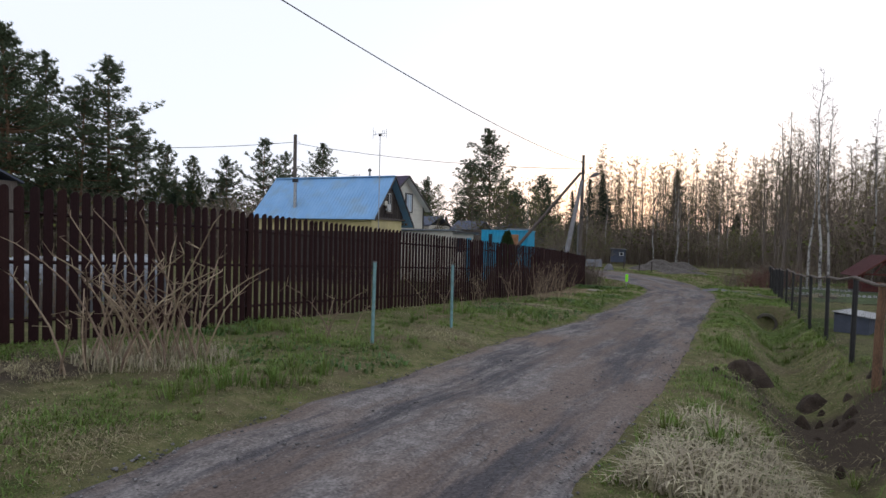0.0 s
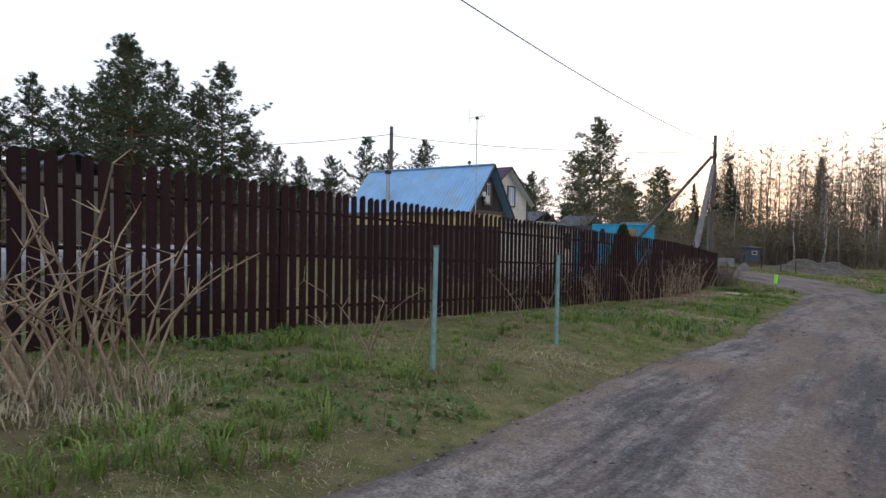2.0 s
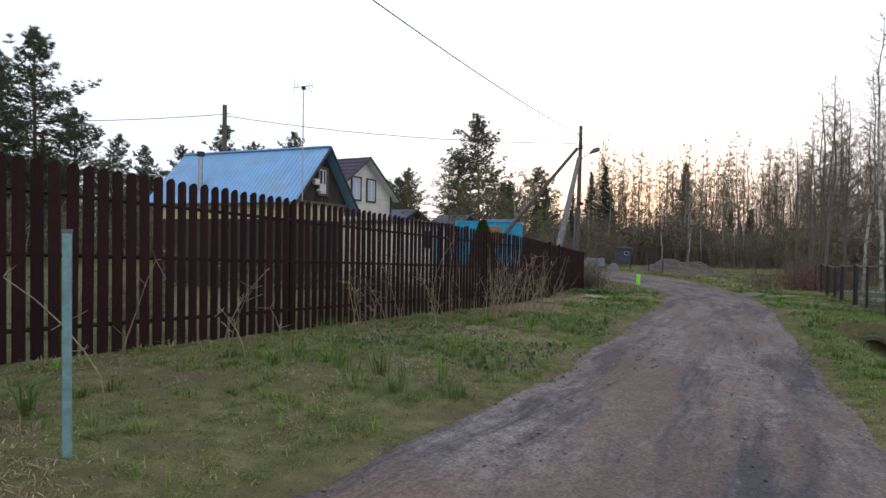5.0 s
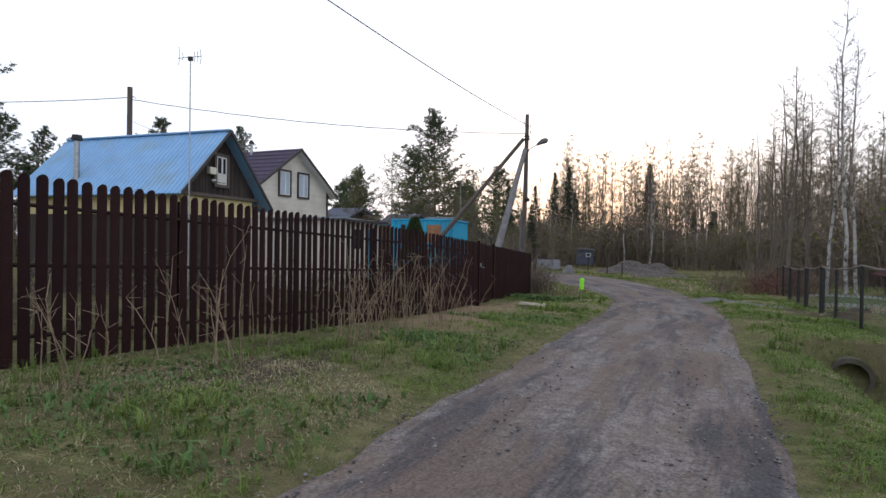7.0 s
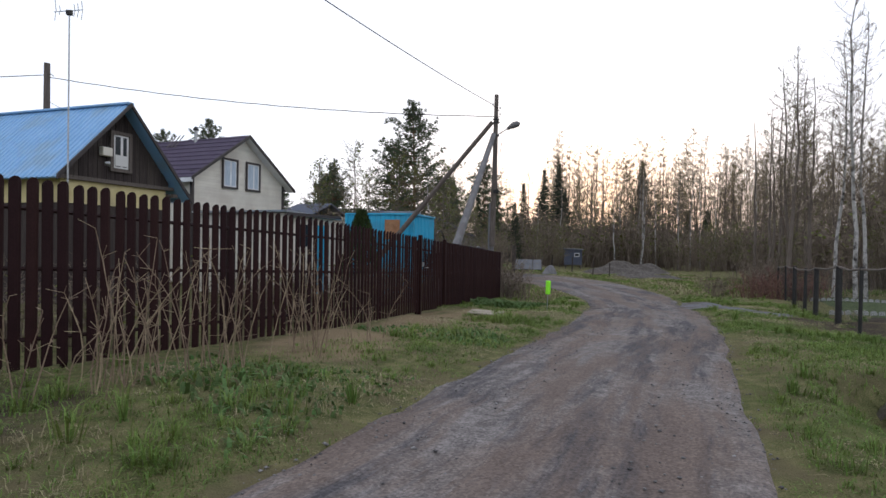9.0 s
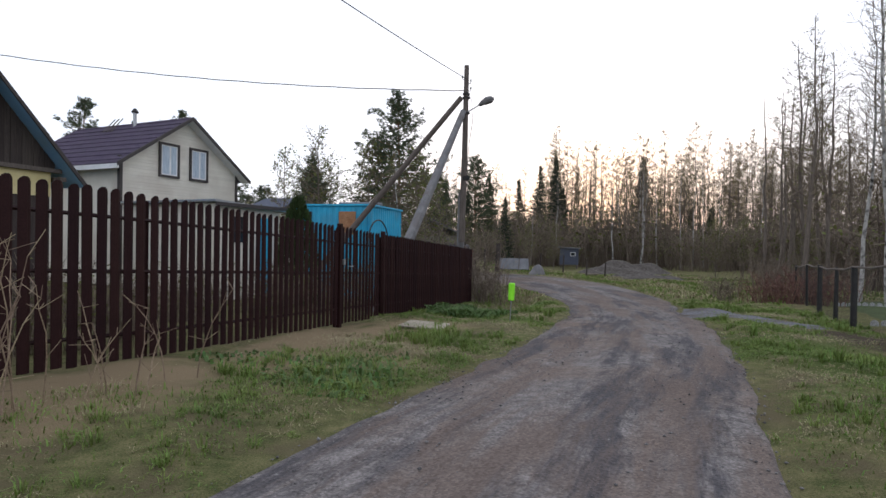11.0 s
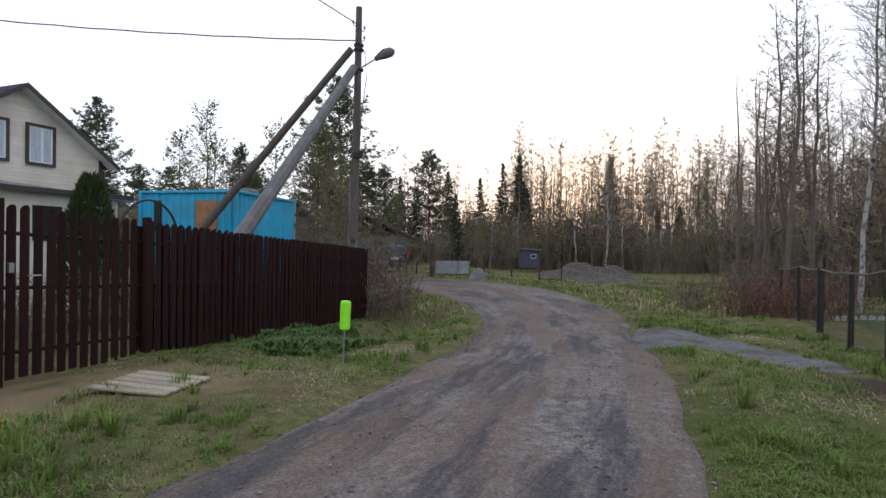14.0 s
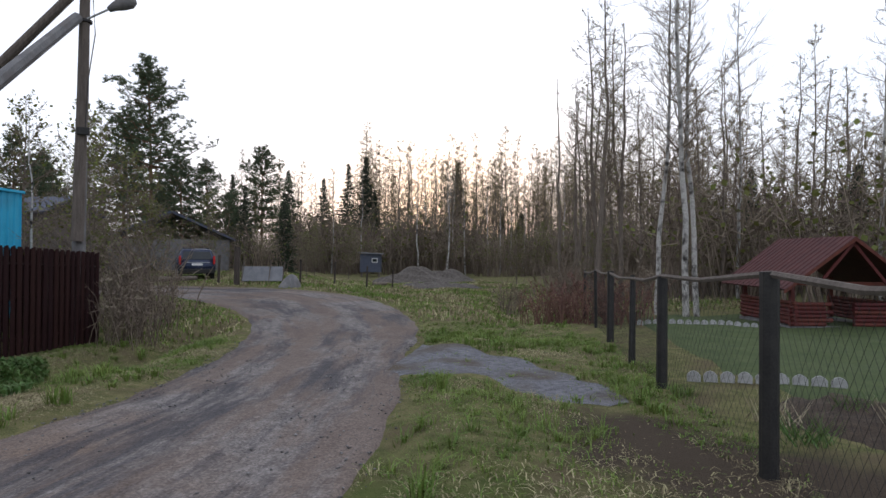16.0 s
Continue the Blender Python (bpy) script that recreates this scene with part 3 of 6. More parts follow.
arch = tagged(empty("garden_arch"), "black metal hoop arch standing behind the gate", "garden arch")
for off in (0.0,):
    bm = bmesh.new()
    a0 = [(0.62 * math.cos(t), off, 0.62 * math.sin(t) + 1.9) for t in np.linspace(math.pi, 0, 17)]
    tube(bm, [(-0.62, off, 0)] + a0 + [(0.62, off, 0)], 0.02, 6)
    part("hoop", bm, M_black, arch)
arch.matrix_basis = pose(7.1, 32.75, -1.4, 0, 0, 69)


# ---- houses ----
def house_frame(le, re):
    """Local axes: x along the gable, y away along the ridge, z up."""
    d = Vector(re) - Vector(le)
    return Matrix.LocRotScale(Vector(le), Euler((0, 0, math.atan2(d.y, d.x))), None), Vector((d.x, d.y)).length


def window_unit(parent, x0, x1, z0, z1, y, trim, mullion=True, glass=None):
    w = boxed("window", (x0, y - 0.02, z0, x1, y + 0.03, z1), M_white, parent, "white framed window with pale curtains")
    t = 0.11
    for dims in ((x0 - t, y - 0.06, z1, x1 + t, y + 0.01, z1 + t), (x0 - t, y - 0.06, z0 - t, x1 + t, y + 0.01, z0), (x0 - t, y - 0.06, z0, x0, y + 0.01, z1), (x1, y - 0.06, z0, x1 + t, y + 0.01, z1)):
        boxed("window_trim", dims, trim, w)
    xm = x0 + (x1 - x0) * 0.55
    for a, b in (((x0 + 0.08), xm - 0.05), (xm + 0.05, x1 - 0.08)):
        boxed("pane", (a, y - 0.026, z0 + 0.06, b, y - 0.022, z1 - 0.06), glass or M_curtain, w)
    return w


# old house with the blue roof
H1, W1 = house_frame((-3.98, 31.0, 2.52), (-2.28, 35.25, 2.52))
house = tagged(empty("house", H1), "old dark timber house with a blue metal roof", "house")
gz, RISE, LEN1 = ground_z(-6, 35) - 2.52, 2.5, 8.4
mid = W1 / 2
body = boxed("wall", (0.35, 0.25, -0.8, W1 - 0.35, LEN1 - 0.3, 0.0), M_yellow, house, "pale yellow upper wall band")
# Dimness seen through the fence gaps is put into this darker lower wall.
boxed("plinth_wall", (0.37, 0.27, gz, W1 - 0.37, LEN1 - 0.32, -0.8), M_darkwood, house, "lower wall darkened to dim the fence gaps")
boxed("cornice", (0.1, 0.12, -0.1, W1 - 0.1, 0.3, 0.02), M_oldwood, house)
nb = 26
for k in range(nb):
    x0, x1 = 0.25 + (W1 - 0.5) * k / nb, 0.25 + (W1 - 0.5) * (k + 1) / nb - 0.012
    top = [RISE * (1 - abs(x - mid) / mid) - 0.03 for x in (x0, x1)]
    pts = [(x0, 0.03), (x1, 0.03), (x1, max(0.06, top[1]))] + ([(mid, RISE - 0.03)] if x0 < mid < x1 else []) + [(x0, max(0.06, top[0]))]
    part("plank", prism(bmesh.new(), pts, 0.2 + (k % 2) * 0.008, 0.26), M_darkwood, house)


def roof_slope(parent, x0, z0, x1, z1, ya, yb, thick, material, rib, name="roof"):
    """A roof sheet from the eave (x0, z0) to the ridge (x1, z1), with raised ribs along the fall."""
    bm = bmesh.new()
    L = math.hypot(x1 - x0, z1 - z0)
    n = max(2, int((yb - ya) / rib))
    nx_, nz_ = -(z1 - z0) / L, (x1 - x0) / L
    if nz_ < 0:
        nx_, nz_ = -nx_, -nz_
    prof = []
    for k in range(n):
        y = ya + (yb - ya) * k / n
        s = (yb - ya) / n
        prof += [(y, 0), (y + s * 0.62, 0), (y + s * 0.72, 0.028), (y + s * 0.9, 0.028)]
    prof.append((yb, 0))
    lo = [bm.verts.new((x0 + nx_ * h, y, z0 + nz_ * h)) for y, h in prof]
    hi = [bm.verts.new((x1 + nx_ * h, y, z1 + nz_ * h)) for y, h in prof]
    lo2 = [bm.verts.new((x0 - nx_ * thick, y, z0 - nz_ * thick)) for y in (ya, yb)]
    hi2 = [bm.verts.new((x1 - nx_ * thick, y, z1 - nz_ * thick)) for y in (ya, yb)]
    for i in range(len(lo) - 1):
        bm.faces.new((lo[i], lo[i + 1], hi[i + 1], hi[i]))
    bm.faces.new((lo2[0], hi2[0], hi2[1], lo2[1]))
    bm.faces.new((lo[0], hi[0], hi2[0], lo2[0]))
    bm.faces.new((lo[-1], lo2[1], hi2[1], hi[-1]))
    bm.faces.new([lo2[0], lo2[1]] + lo[::-1])
    bm.faces.new([hi2[1], hi2[0]] + hi)
    bmesh.ops.recalc_face_normals(bm, faces=bm.faces)
    return part(name, bm, material, parent)


r1 = roof_slope(house, -0.12, -0.12, mid, RISE, -0.25, LEN1, 0.05, M_blueroof, 0.21)
r2 = roof_slope(house, W1 + 0.35, -0.45, mid, RISE, -0.25, LEN1, 0.05, M_blueroof, 0.21)
boxed("ridge_cap", (mid - 0.12, -0.27, RISE - 0.03, mid + 0.12, LEN1, RISE + 0.05), M_blueroof, house, bevel=0.02)
for sx, ex, ez in ((-1, -0.14, -0.2), (1, W1 + 0.37, -0.53)):
    part("bargeboard", prism(bmesh.new(), [(ex, ez), (mid, RISE - 0.1), (mid, RISE + 0.03), (ex, ez + 0.16)], -0.3, -0.25), M_trim, house)
w = window_unit(house, mid - 0.28, mid + 0.3, 0.42, 1.5, 0.18, M_oldwood, glass=M_glass)
boxed("pane", (mid - 0.22, 0.13, 0.5, mid + 0.24, 0.15, 0.85), M_white, w)
box_lamp = boxed("meter_box", (mid - 0.75, 0.02, 0.75, mid - 0.4, 0.2, 1.02), M_cream, house, "small cream electric box", bevel=0.02)
bm = bmesh.new()
tube(bm, [(mid - 0.7, 0.0, 0.5), (mid - 0.58, -0.06, 0.5)], [0.05, 0.09], 10)
part("floodlight", bm, M_steel, house)
for k in range(8):
    boxed("eave_block", (W1 - 0.3 + 0.02 * k, -0.05 + 0.28 * k, -0.35, W1 - 0.1, 0.05 + 0.28 * k, -0.22), M_oldwood, house)
bm = bmesh.new()
tube(bm, [(0.55, 5.6, 0.4), (0.55, 5.6, 2.05)], 0.1, 12)
pipe1 = part("flue", bm, M_steel, house, "galvanised stove flue with a cap")
bm = bmesh.new()
tube(bm, [(0.55, 5.6, 2.08), (0.55, 5.6, 2.14), (0.55, 5.6, 2.28)], [0.19, 0.19, 0.17], 12)
part("flue_cap", bm, M_black, pipe1)

ant = tagged(empty("antenna_mast"), "thin steel mast with a small television antenna", "antenna")
AX, AY = -3.62, 31.0
gza = ground_z(AX, AY)
bm = bmesh.new()
tube(bm, [(AX, AY, gza - 0.6), (AX, AY, 6.8)], [0.03, 0.022], 6)
part("mast", bm, M_steel, ant)
bm = bmesh.new()
tube(bm, [(AX - 0.4, AY - 0.05, 6.72), (AX + 0.35, AY + 0.05, 6.85)], 0.014, 5)
part("boom", bm, M_steel, ant)
for k, (o, h) in enumerate(((-0.4, 0.36), (-0.28, 0.14), (0.12, 0.2), (0.22, 0.22), (0.33, 0.3))):
    bm = bmesh.new()
    tube(bm, [(AX + o, AY, 6.78 + h), (AX + o + 0.03, AY, 6.78), (AX + o, AY, 6.78 - h * 0.8)], 0.012, 5)
    part("element", bm, M_steel, ant)
ant.matrix_basis = pose(0, 0, 0.35)
boxed("amplifier", (AX - 0.08, AY - 0.05, 6.66, AX + 0.08, AY + 0.05, 6.8), M_black, ant, bevel=0.01)

# cream house with the purple roof
H2, W2 = house_frame((-4.72, 42.6, 3.87), (-1.29, 49.4, 3.87))
house2 = tagged(empty("house", H2), "cream siding house with a dark purple tiled roof", "house")
gz2, RISE2, LEN2 = ground_z(-4, 46) - 3.87, 2.62, 8.5
m2 = W2 / 2
boxed("wall", (0.45, 0.45, gz2, W2 - 0.45, LEN2 - 0.4, 0.25), M_cream, house2, "cream siding wall")
n = 17
for k in range(-13, n):
    z0, z1 = 0.28 + 0.15 * k, 0.28 + 0.15 * (k + 1)
    def inner(z):
        return max(0.42, 0.05 + m2 * z / RISE2 + 0.06) if z > 0 else 0.42
    a0, a1 = inner(z0 + 0.02), inner(z1)
    if a1 > m2 - 0.05:
        break
    part("siding_board", prism(bmesh.new(), [(a0, z0), (W2 - a0, z0), (W2 - a1, z1 - 0.004), (a1, z1 - 0.004)], 0.4 - 0.006 * (k % 2), 0.46), M_cream, house2)
for x0 in (0.36, W2 - 0.5):
    boxed("corner_trim", (x0, 0.34, gz2, x0 + 0.14, 0.5, 0.3), M_trim, house2)
for e, rx in ((-0.1, 1), (W2 + 0.1, -1)):
    roof_slope(house2, e, -0.1, m2, RISE2, -0.12, LEN2, 0.06, M_purproof, 0.19, name="roof_slope")
    part("bargeboard", prism(bmesh.new(), [(e, -0.24), (m2, RISE2 - 0.16), (m2, RISE2 + 0.03), (e, -0.06)], -0.17, -0.12), M_trim, house2, "brown barge board")
    part("soffit", prism(bmesh.new(), [(e + rx * 0.05, -0.2), (m2, RISE2 - 0.14), (m2, RISE2 - 0.11), (e + rx * 0.05, -0.17)], -0.12, 0.42), M_white, house2)
for k in range(9):
    f = (k + 0.5) / 9
    boxed("tile_course", (-0.1 + (m2 + 0.1) * f - 0.02, -0.12, -0.1 + (RISE2 + 0.1) * f + 0.02, -0.1 + (m2 + 0.1) * f + 0.02, LEN2, -0.1 + (RISE2 + 0.1) * f + 0.055), M_purproof, house2)
boxed("gutter_board", (-0.08, -0.1, -0.34, 0.0, LEN2, -0.12), M_white, house2)
for c in (2.88, 4.62):
    window_unit(house2, c - 0.46, c + 0.46, -0.3, 1.12, 0.36, M_trim)
bm = bmesh.new()
tube(bm, [(m2 - 0.3, 3.6, RISE2 - 0.5), (m2 - 0.3, 3.6, RISE2 + 0.5)], 0.09, 10)
fl = part("flue", bm, M_steel, house2)
bm = bmesh.new()
tube(bm, [(m2 - 0.3, 3.6, RISE2 + 0.45), (m2 - 0.3, 3.6, RISE2 + 0.52), (m2 - 0.3, 3.6, RISE2 + 0.68)], [0.16, 0.17, 0.06], 10)
part("flue_cap", bm, M_black, fl)
for k, y in enumerate((4.6, 4.9, 5.2)):
    part("roof_ladder_bar", tube(bmesh.new(), [(m2 - 0.9, y, RISE2 - 0.55), (m2 - 0.15, y + 0.1, RISE2 + 0.28)], 0.03, 5), M_oldwood, house2)

# white annexe
AN, WA = house_frame((0.75, 38.9, 1.95), (2.45, 42.0, 1.95))
annex = tagged(empty("annexe", AN), "low white annexe with a flat metal roof", "annexe")
gza = ground_z(0, 40) - 1.95
boxed("wall", (0.1, 0.15, gza, WA - 0.1, 5.4, -0.05), M_cream, annex)
part("roof", prism(bmesh.new(), [(-0.15, 0.0), (WA + 0.25, -0.22), (WA + 0.25, -0.15), (-0.15, 0.08)], -0.15, 5.6), M_steel, annex, "grey sheet roof")
boxed("fascia", (-0.15, -0.17, -0.16, WA + 0.2, -0.152, -0.02), M_trim, annex)
boxed("window", (0.9, 0.12, -1.5, 1.7, 0.148, -0.5), M_glass, annex)
boxed("blue_door", (2.2, 0.12, gza, 3.0, 0.148, -0.5), M_cyan, annex, "blue door")

# blue corrugated cabin
cab = tagged(empty("container_cabin"), "bright blue corrugated container cabin with a boarded window", "cabin")
C0, C1 = Vector((2.95, 42.1)), Vector((6.2, 41.1))
cd = (C1 - C0).normalized()
CL, CD = (C1 - C0).length, 3.9
cab.matrix_basis = pose(C0.x, C0.y, ground_z(5, 41), 0, 0, math.degrees(math.atan2(cd.y, cd.x)))
CT = 2.05 - ground_z(5, 41)


def corrugated(name, length, h, m, parent):
    bm = bmesh.new()
    prof = []
    n = int(length / 0.26)
    s = length / n
    for k in range(n):
        prof += [(k * s, 0), (k * s + s * 0.4, 0), (k * s + s * 0.5, 0.035), (k * s + s * 0.9, 0.035)]
    prof.append((length, 0))
    a = [bm.verts.new((x, y, 0)) for x, y in prof]
    b = [bm.verts.new((x, y, h)) for x, y in prof]
    for i in range(len(a) - 1):
        bm.faces.new((a[i], a[i + 1], b[i + 1], b[i]))
    bmesh.ops.transform(bm, matrix=m, verts=bm.verts)
    return part(name, bm, M_cyan, parent)


boxed("core", (0.05, 0.06, 0, CL - 0.05, CD - 0.06, CT - 0.04), M_cyan, cab)
corrugated("side_wall", CL, CT, pose(0, 0, 0), cab)
corrugated("end_wall", CD, CT, pose(CL, 0, 0, 0, 0, 90), cab)
boxed("roof", (-0.06, -0.06, CT - 0.02, CL + 0.06, CD + 0.06, CT + 0.06), M_cyan, cab, bevel=0.01)
for x in (0, CL):
    boxed("corner_post", (x - 0.06, -0.05, 0, x + 0.06, 0.07, CT), M_cyan, cab)
boxed("window_board", (2.0, -0.03, CT - 1.2, 2.75, 0.0, CT - 0.25), M_rust, cab, "rust-brown boarded window")
boxed("window_board", (0.5, -0.03, CT - 1.2, 0.75, 0.0, CT - 0.25), M_black, cab)
boxed("roof_bundle", (1.6, 0.8, CT + 0.06, 3.4, 1.4, CT + 0.2), M_tarp, cab, bevel=0.03)

# low grey sheds deeper in the plots, and a greenhouse behind the palings
for (x, y, wx, wy, top, mt, rf, lab) in ((-1.5, 57, 4.5, 3, 3.6, M_cream, M_bluegrey, "grey roofed shed behind the cream house"), (3.5, 60, 4, 3, 3.3, M_oldwood, M_bluegrey, "weathered shed with a dull roof"), (-22, 23.5, 3.5, 3, 4.6, M_oldwood, M_bluegrey, "weathered garden shed behind the fence")):
    z = ground_z(x, y)
    sh = tagged(empty("shed", pose(x, y, z, 0, 0, 62)), lab, "shed")
    H = top - z
    boxed("wall", (0, 0, -0.2, wx, wy, H - 0.9), mt, sh)
    part("roof", prism(bmesh.new(), [(-0.2, H - 1.0), (wx / 2, H), (wx + 0.2, H - 1.0), (wx + 0.2, H - 0.9), (wx / 2, H + 0.1), (-0.2, H - 0.9)], -0.2, wy + 0.2), rf, sh)
    boxed("door", (wx * 0.4, -0.04, 0, wx * 0.4 + 0.8, 0, 1.9), M_oldwood, sh)
gh = tagged(empty("greenhouse", pose(-10.4, 11.5, ground_z(-9, 12), 0, 0, 61) @ Matrix.Diagonal((0.6, 0.8, 0.75, 1))), "arched dull polycarbonate greenhouse behind the fence", "greenhouse")
bm = bmesh.new()
arc = [(1.4 - 1.4 * math.cos(t), 0.55 + 1.05 * math.sin(t)) for t in np.linspace(0, math.pi, 13)]
prism(bm, [(0, 0)] + arc + [(2.8, 0)], 0, 6)
g_skin = part("skin", bm, M_poly, gh)
g_skin.matrix_basis = pose(0, 0, 0, 0, 0, -90)
for k in range(7):
    bm = bmesh.new()
    tube(bm, [(k * 1.0, -1.4 + 1.42 * math.cos(t), 0.55 + 1.07 * math.sin(t)) for t in np.linspace(0, math.pi, 13)], 0.02, 5)
    part("rib", bm, M_steel, gh)

# ---- utility poles and wires ----
pz = ground_z(9.9, 40.9)
PX, PY = 9.98, 40.25
pole = tagged(empty("utility_pole"), "weathered concrete and timber utility pole with two braces", "utility pole")
bm = bmesh.new()
tube(bm, [(PX - 0.15, PY + 0.25, pz - 0.3), (PX - 0.1, PY + 0.2, 2.6)], [0.15, 0.14], 8)
part("footing_post", bm, M_concrete, pole, "grey concrete footing post")
bm = bmesh.new()
tube(bm, [(PX - 0.1, PY, 0.6), (PX - 0.03, PY, 4.0), (PX, PY, 7.62)], [0.13, 0.12, 0.095], 10)
part("shaft", bm, M_oldwood, pole)
bm = bmesh.new()
tube(bm, [(3.0, 40.9, ground_z(3.0, 40.9) - 0.2), (PX - 0.2, PY - 0.12, 6.32)], [0.13, 0.1], 10)
part("brace", bm, M_oldwood, pole, "dark timber brace")
bm = bmesh.new()
tube(bm, [(7.0, 33.5, ground_z(7.0, 33.5) - 0.2), (PX - 0.12, PY - 0.15, 5.75)], [0.19, 0.12], 8)
part("brace", bm, M_concrete, pole, "pale grey concrete brace")
for z in (5.7, 6.3, 6.45):
    bm = bmesh.new()
    tube(bm, [(PX, PY, z), (PX, PY, z + 0.06)], 0.15, 10)
    part("clamp", bm, M_black, pole)
for z, s in ((6.9, 1), (7.05, -1), (6.6, 1)):
    bm = bmesh.new()
    tube(bm, [(PX, PY, z), (PX + 0.16 * s, PY - 0.05, z), (PX + 0.17 * s, PY - 0.05, z + 0.08)], 0.014, 5)
    hook = part("hook", bm, M_black, pole)
    bm = bmesh.new()
    tube(bm, [(PX + 0.17 * s, PY - 0.05, z + 0.07), (PX + 0.17 * s, PY - 0.05, z + 0.12), (PX + 0.17 * s, PY - 0.05, z + 0.17)], [0.035, 0.04, 0.02], 8)
    part("insulator", bm, M_white, hook)
boxed("junction_box", (PX - 0.1, PY - 0.22, 3.05, PX + 0.16, PY - 0.1, 3.22), M_black, pole, bevel=0.01)
lamp = tagged(empty("street_lamp"), "grey street lamp on a short arm, unlit", "street lamp")
bm = bmesh.new()
tube(bm, [(PX + 0.05, PY - 0.1, 5.75), (PX + 0.45, PY - 0.14, 6.0), (PX + 0.6, PY - 0.15, 6.1)], 0.025, 8)
part("arm", bm, M_steel, lamp)
bm = bmesh.new()
tube(bm, [(PX + 0.5, PY - 0.15, 6.02), (PX + 0.62, PY - 0.15, 6.11), (PX + 0.78, PY - 0.16, 6.2), (PX + 0.98, PY - 0.16, 6.27), (PX + 1.08, PY - 0.16, 6.3)], [0.06, 0.1, 0.15, 0.14, 0.05], 10)
part("head", bm, M_concrete, lamp, "weathered grey lamp housing", smooth=True)


def cable(name, a, b, sag, r, label, wob=0.0):
    pts = []
    for k in range(41):
        t = k / 40
        p = Vector(a).lerp(Vector(b), t)
        p.z -= 4 * sag * t * (1 - t) + wob * math.sin(t * 70)
        pts.append(p)
    c = part(name, tube(bmesh.new(), pts, r, 5), M_cable)
    return tagged(c, label, "cable")


cable("overhead_wire", (PX, PY - 0.1, 7.05), (-14, -9, 8.4), 1.25, 0.015, "black overhead wire running above the fence")
cable("overhead_wire", (PX - 0.1, PY, 6.62), (-11.3, 42.1, 8.3), 0.4, 0.02, "black twisted overhead wire between the poles", 0.01)
cable("overhead_wire", (-11.3, 42.1, 8.4), (-40, 38, 8.2), 0.9, 0.022, "black overhead wire beyond the blue roof")
cable("overhead_wire", (-11.3, 42.1, 7.2), (-3.0, 33.3, 4.9), 0.4, 0.012, "thin service wire to the old house")
bm = bmesh.new()
tube(bm, [(PX - 0.05, PY - 0.12, 6.6), (PX + 0.2, PY - 0.2, 6.2), (PX + 0.25, PY - 0.2, 5.4), (PX + 0.12, PY - 0.16, 4.4), (PX + 0.06, PY - 0.14, 3.2)], 0.012, 5)
part("hanging_cable", bm, M_cable, pole)
pole2 = tagged(empty("utility_pole"), "dark timber utility pole behind the blue roof", "utility pole")
bm = bmesh.new()
tube(bm, [(-11.3, 42.1, ground_z(-11.3, 42.1) - 0.3), (-11.3, 42.1, 8.95)], [0.17, 0.13], 10)
part("shaft", bm, M_oldwood, pole2)
bm = bmesh.new()
tube(bm, [(-11.3, 42.1, 8.4), (-11.05, 42.0, 8.42), (-10.9, 41.95, 8.3)], 0.02, 5)
part("hook", bm, M_black, pole2)
pole3 = tagged(part("utility_pole", tube(bmesh.new(), [(-14, -9, ground_z(-14, -9) - 0.3), (-14, -9, 8.6)], [0.17, 0.12], 10), M_oldwood), "timber utility pole at the start of the lane", "utility pole")

# ---- verge things ----
for (x, y, top) in ((-1.1, 8.88, 1.09), (0.2, 11.2, 0.96)):
    z = ground_z(x, y)
    st = tagged(empty("stake", pose(x, y, z, random.uniform(-1, 1), random.uniform(-1, 1), 30)), "teal painted metal stake standing in the grass", "stake", group="teal stakes on the verge")
    boxed("shaft", (-0.022, -0.022, -0.3, 0.022, 0.022, top - z - 0.02), M_teal, st, bevel=0.004)
    boxed("cap", (-0.025, -0.025, top - z - 0.02, 0.025, 0.025, top - z), M_concrete, st)
sz = ground_z(10.38, 31.3)
mk = tagged(empty("marker", pose(10.36, 31.35, sz, 0, 2, -5)), "neon green plastic bottle marker on a thin stick", "marker")
part("stick", tube(bmesh.new(), [(0, 0, -0.2), (0, 0, 0.5)], 0.012, 6), M_steel, mk)
bm = bmesh.new()
hz = -0.38 - sz
tube(bm, [(0, 0, hz - 0.42), (0, 0, hz - 0.4), (0, 0, hz - 0.25), (0, 0, hz - 0.03), (0, 0, hz)], [0.05, 0.075, 0.075, 0.078, 0.066], 8)
part("bottle", bm, M_neon, mk)
for k in range(5):
    pl = boxed("duckboard_plank", (-0.45, -0.07, 0.0, 0.45, 0.07, 0.03), M_palewood, bevel=0.006)
    pl.matrix_basis = pose(8.2 + 0.05 * k, 29.6 + 0.17 * k, ground_z(8.1, 30.0) + 0.03, random.uniform(-1, 1), 3, -12 + random.uniform(-2, 2))
    tagged(pl, "pale weathered plank lying before the gate", "plank", group="planks before the gate")

# culvert under the verge
cz = ground_z(12.2, 20.4)
cul = tagged(empty("culvert_pipe", pose(12.45, 21.35, -1.5, 0, 0, -28)), "old grey concrete culvert pipe opening into the ditch", "culvert")
bm = bmesh.new()
ring = 24
rows = []
for y, r in ((-0.52, 0.29), (-0.52, 0.38), (3.0, 0.38), (3.0, 0.29), (-0.52, 0.29)):
    rows.append([bm.verts.new((r * math.cos(6.2832 * k / ring), y, r * math.sin(6.2832 * k / ring))) for k in range(ring)])
for a, b in zip(rows, rows[1:]):
    for k in range(ring):
        bm.faces.new((a[k], b[k], b[(k + 1) % ring], a[(k + 1) % ring]))
bmesh.ops.remove_doubles(bm, verts=bm.verts, dist=0.0005)
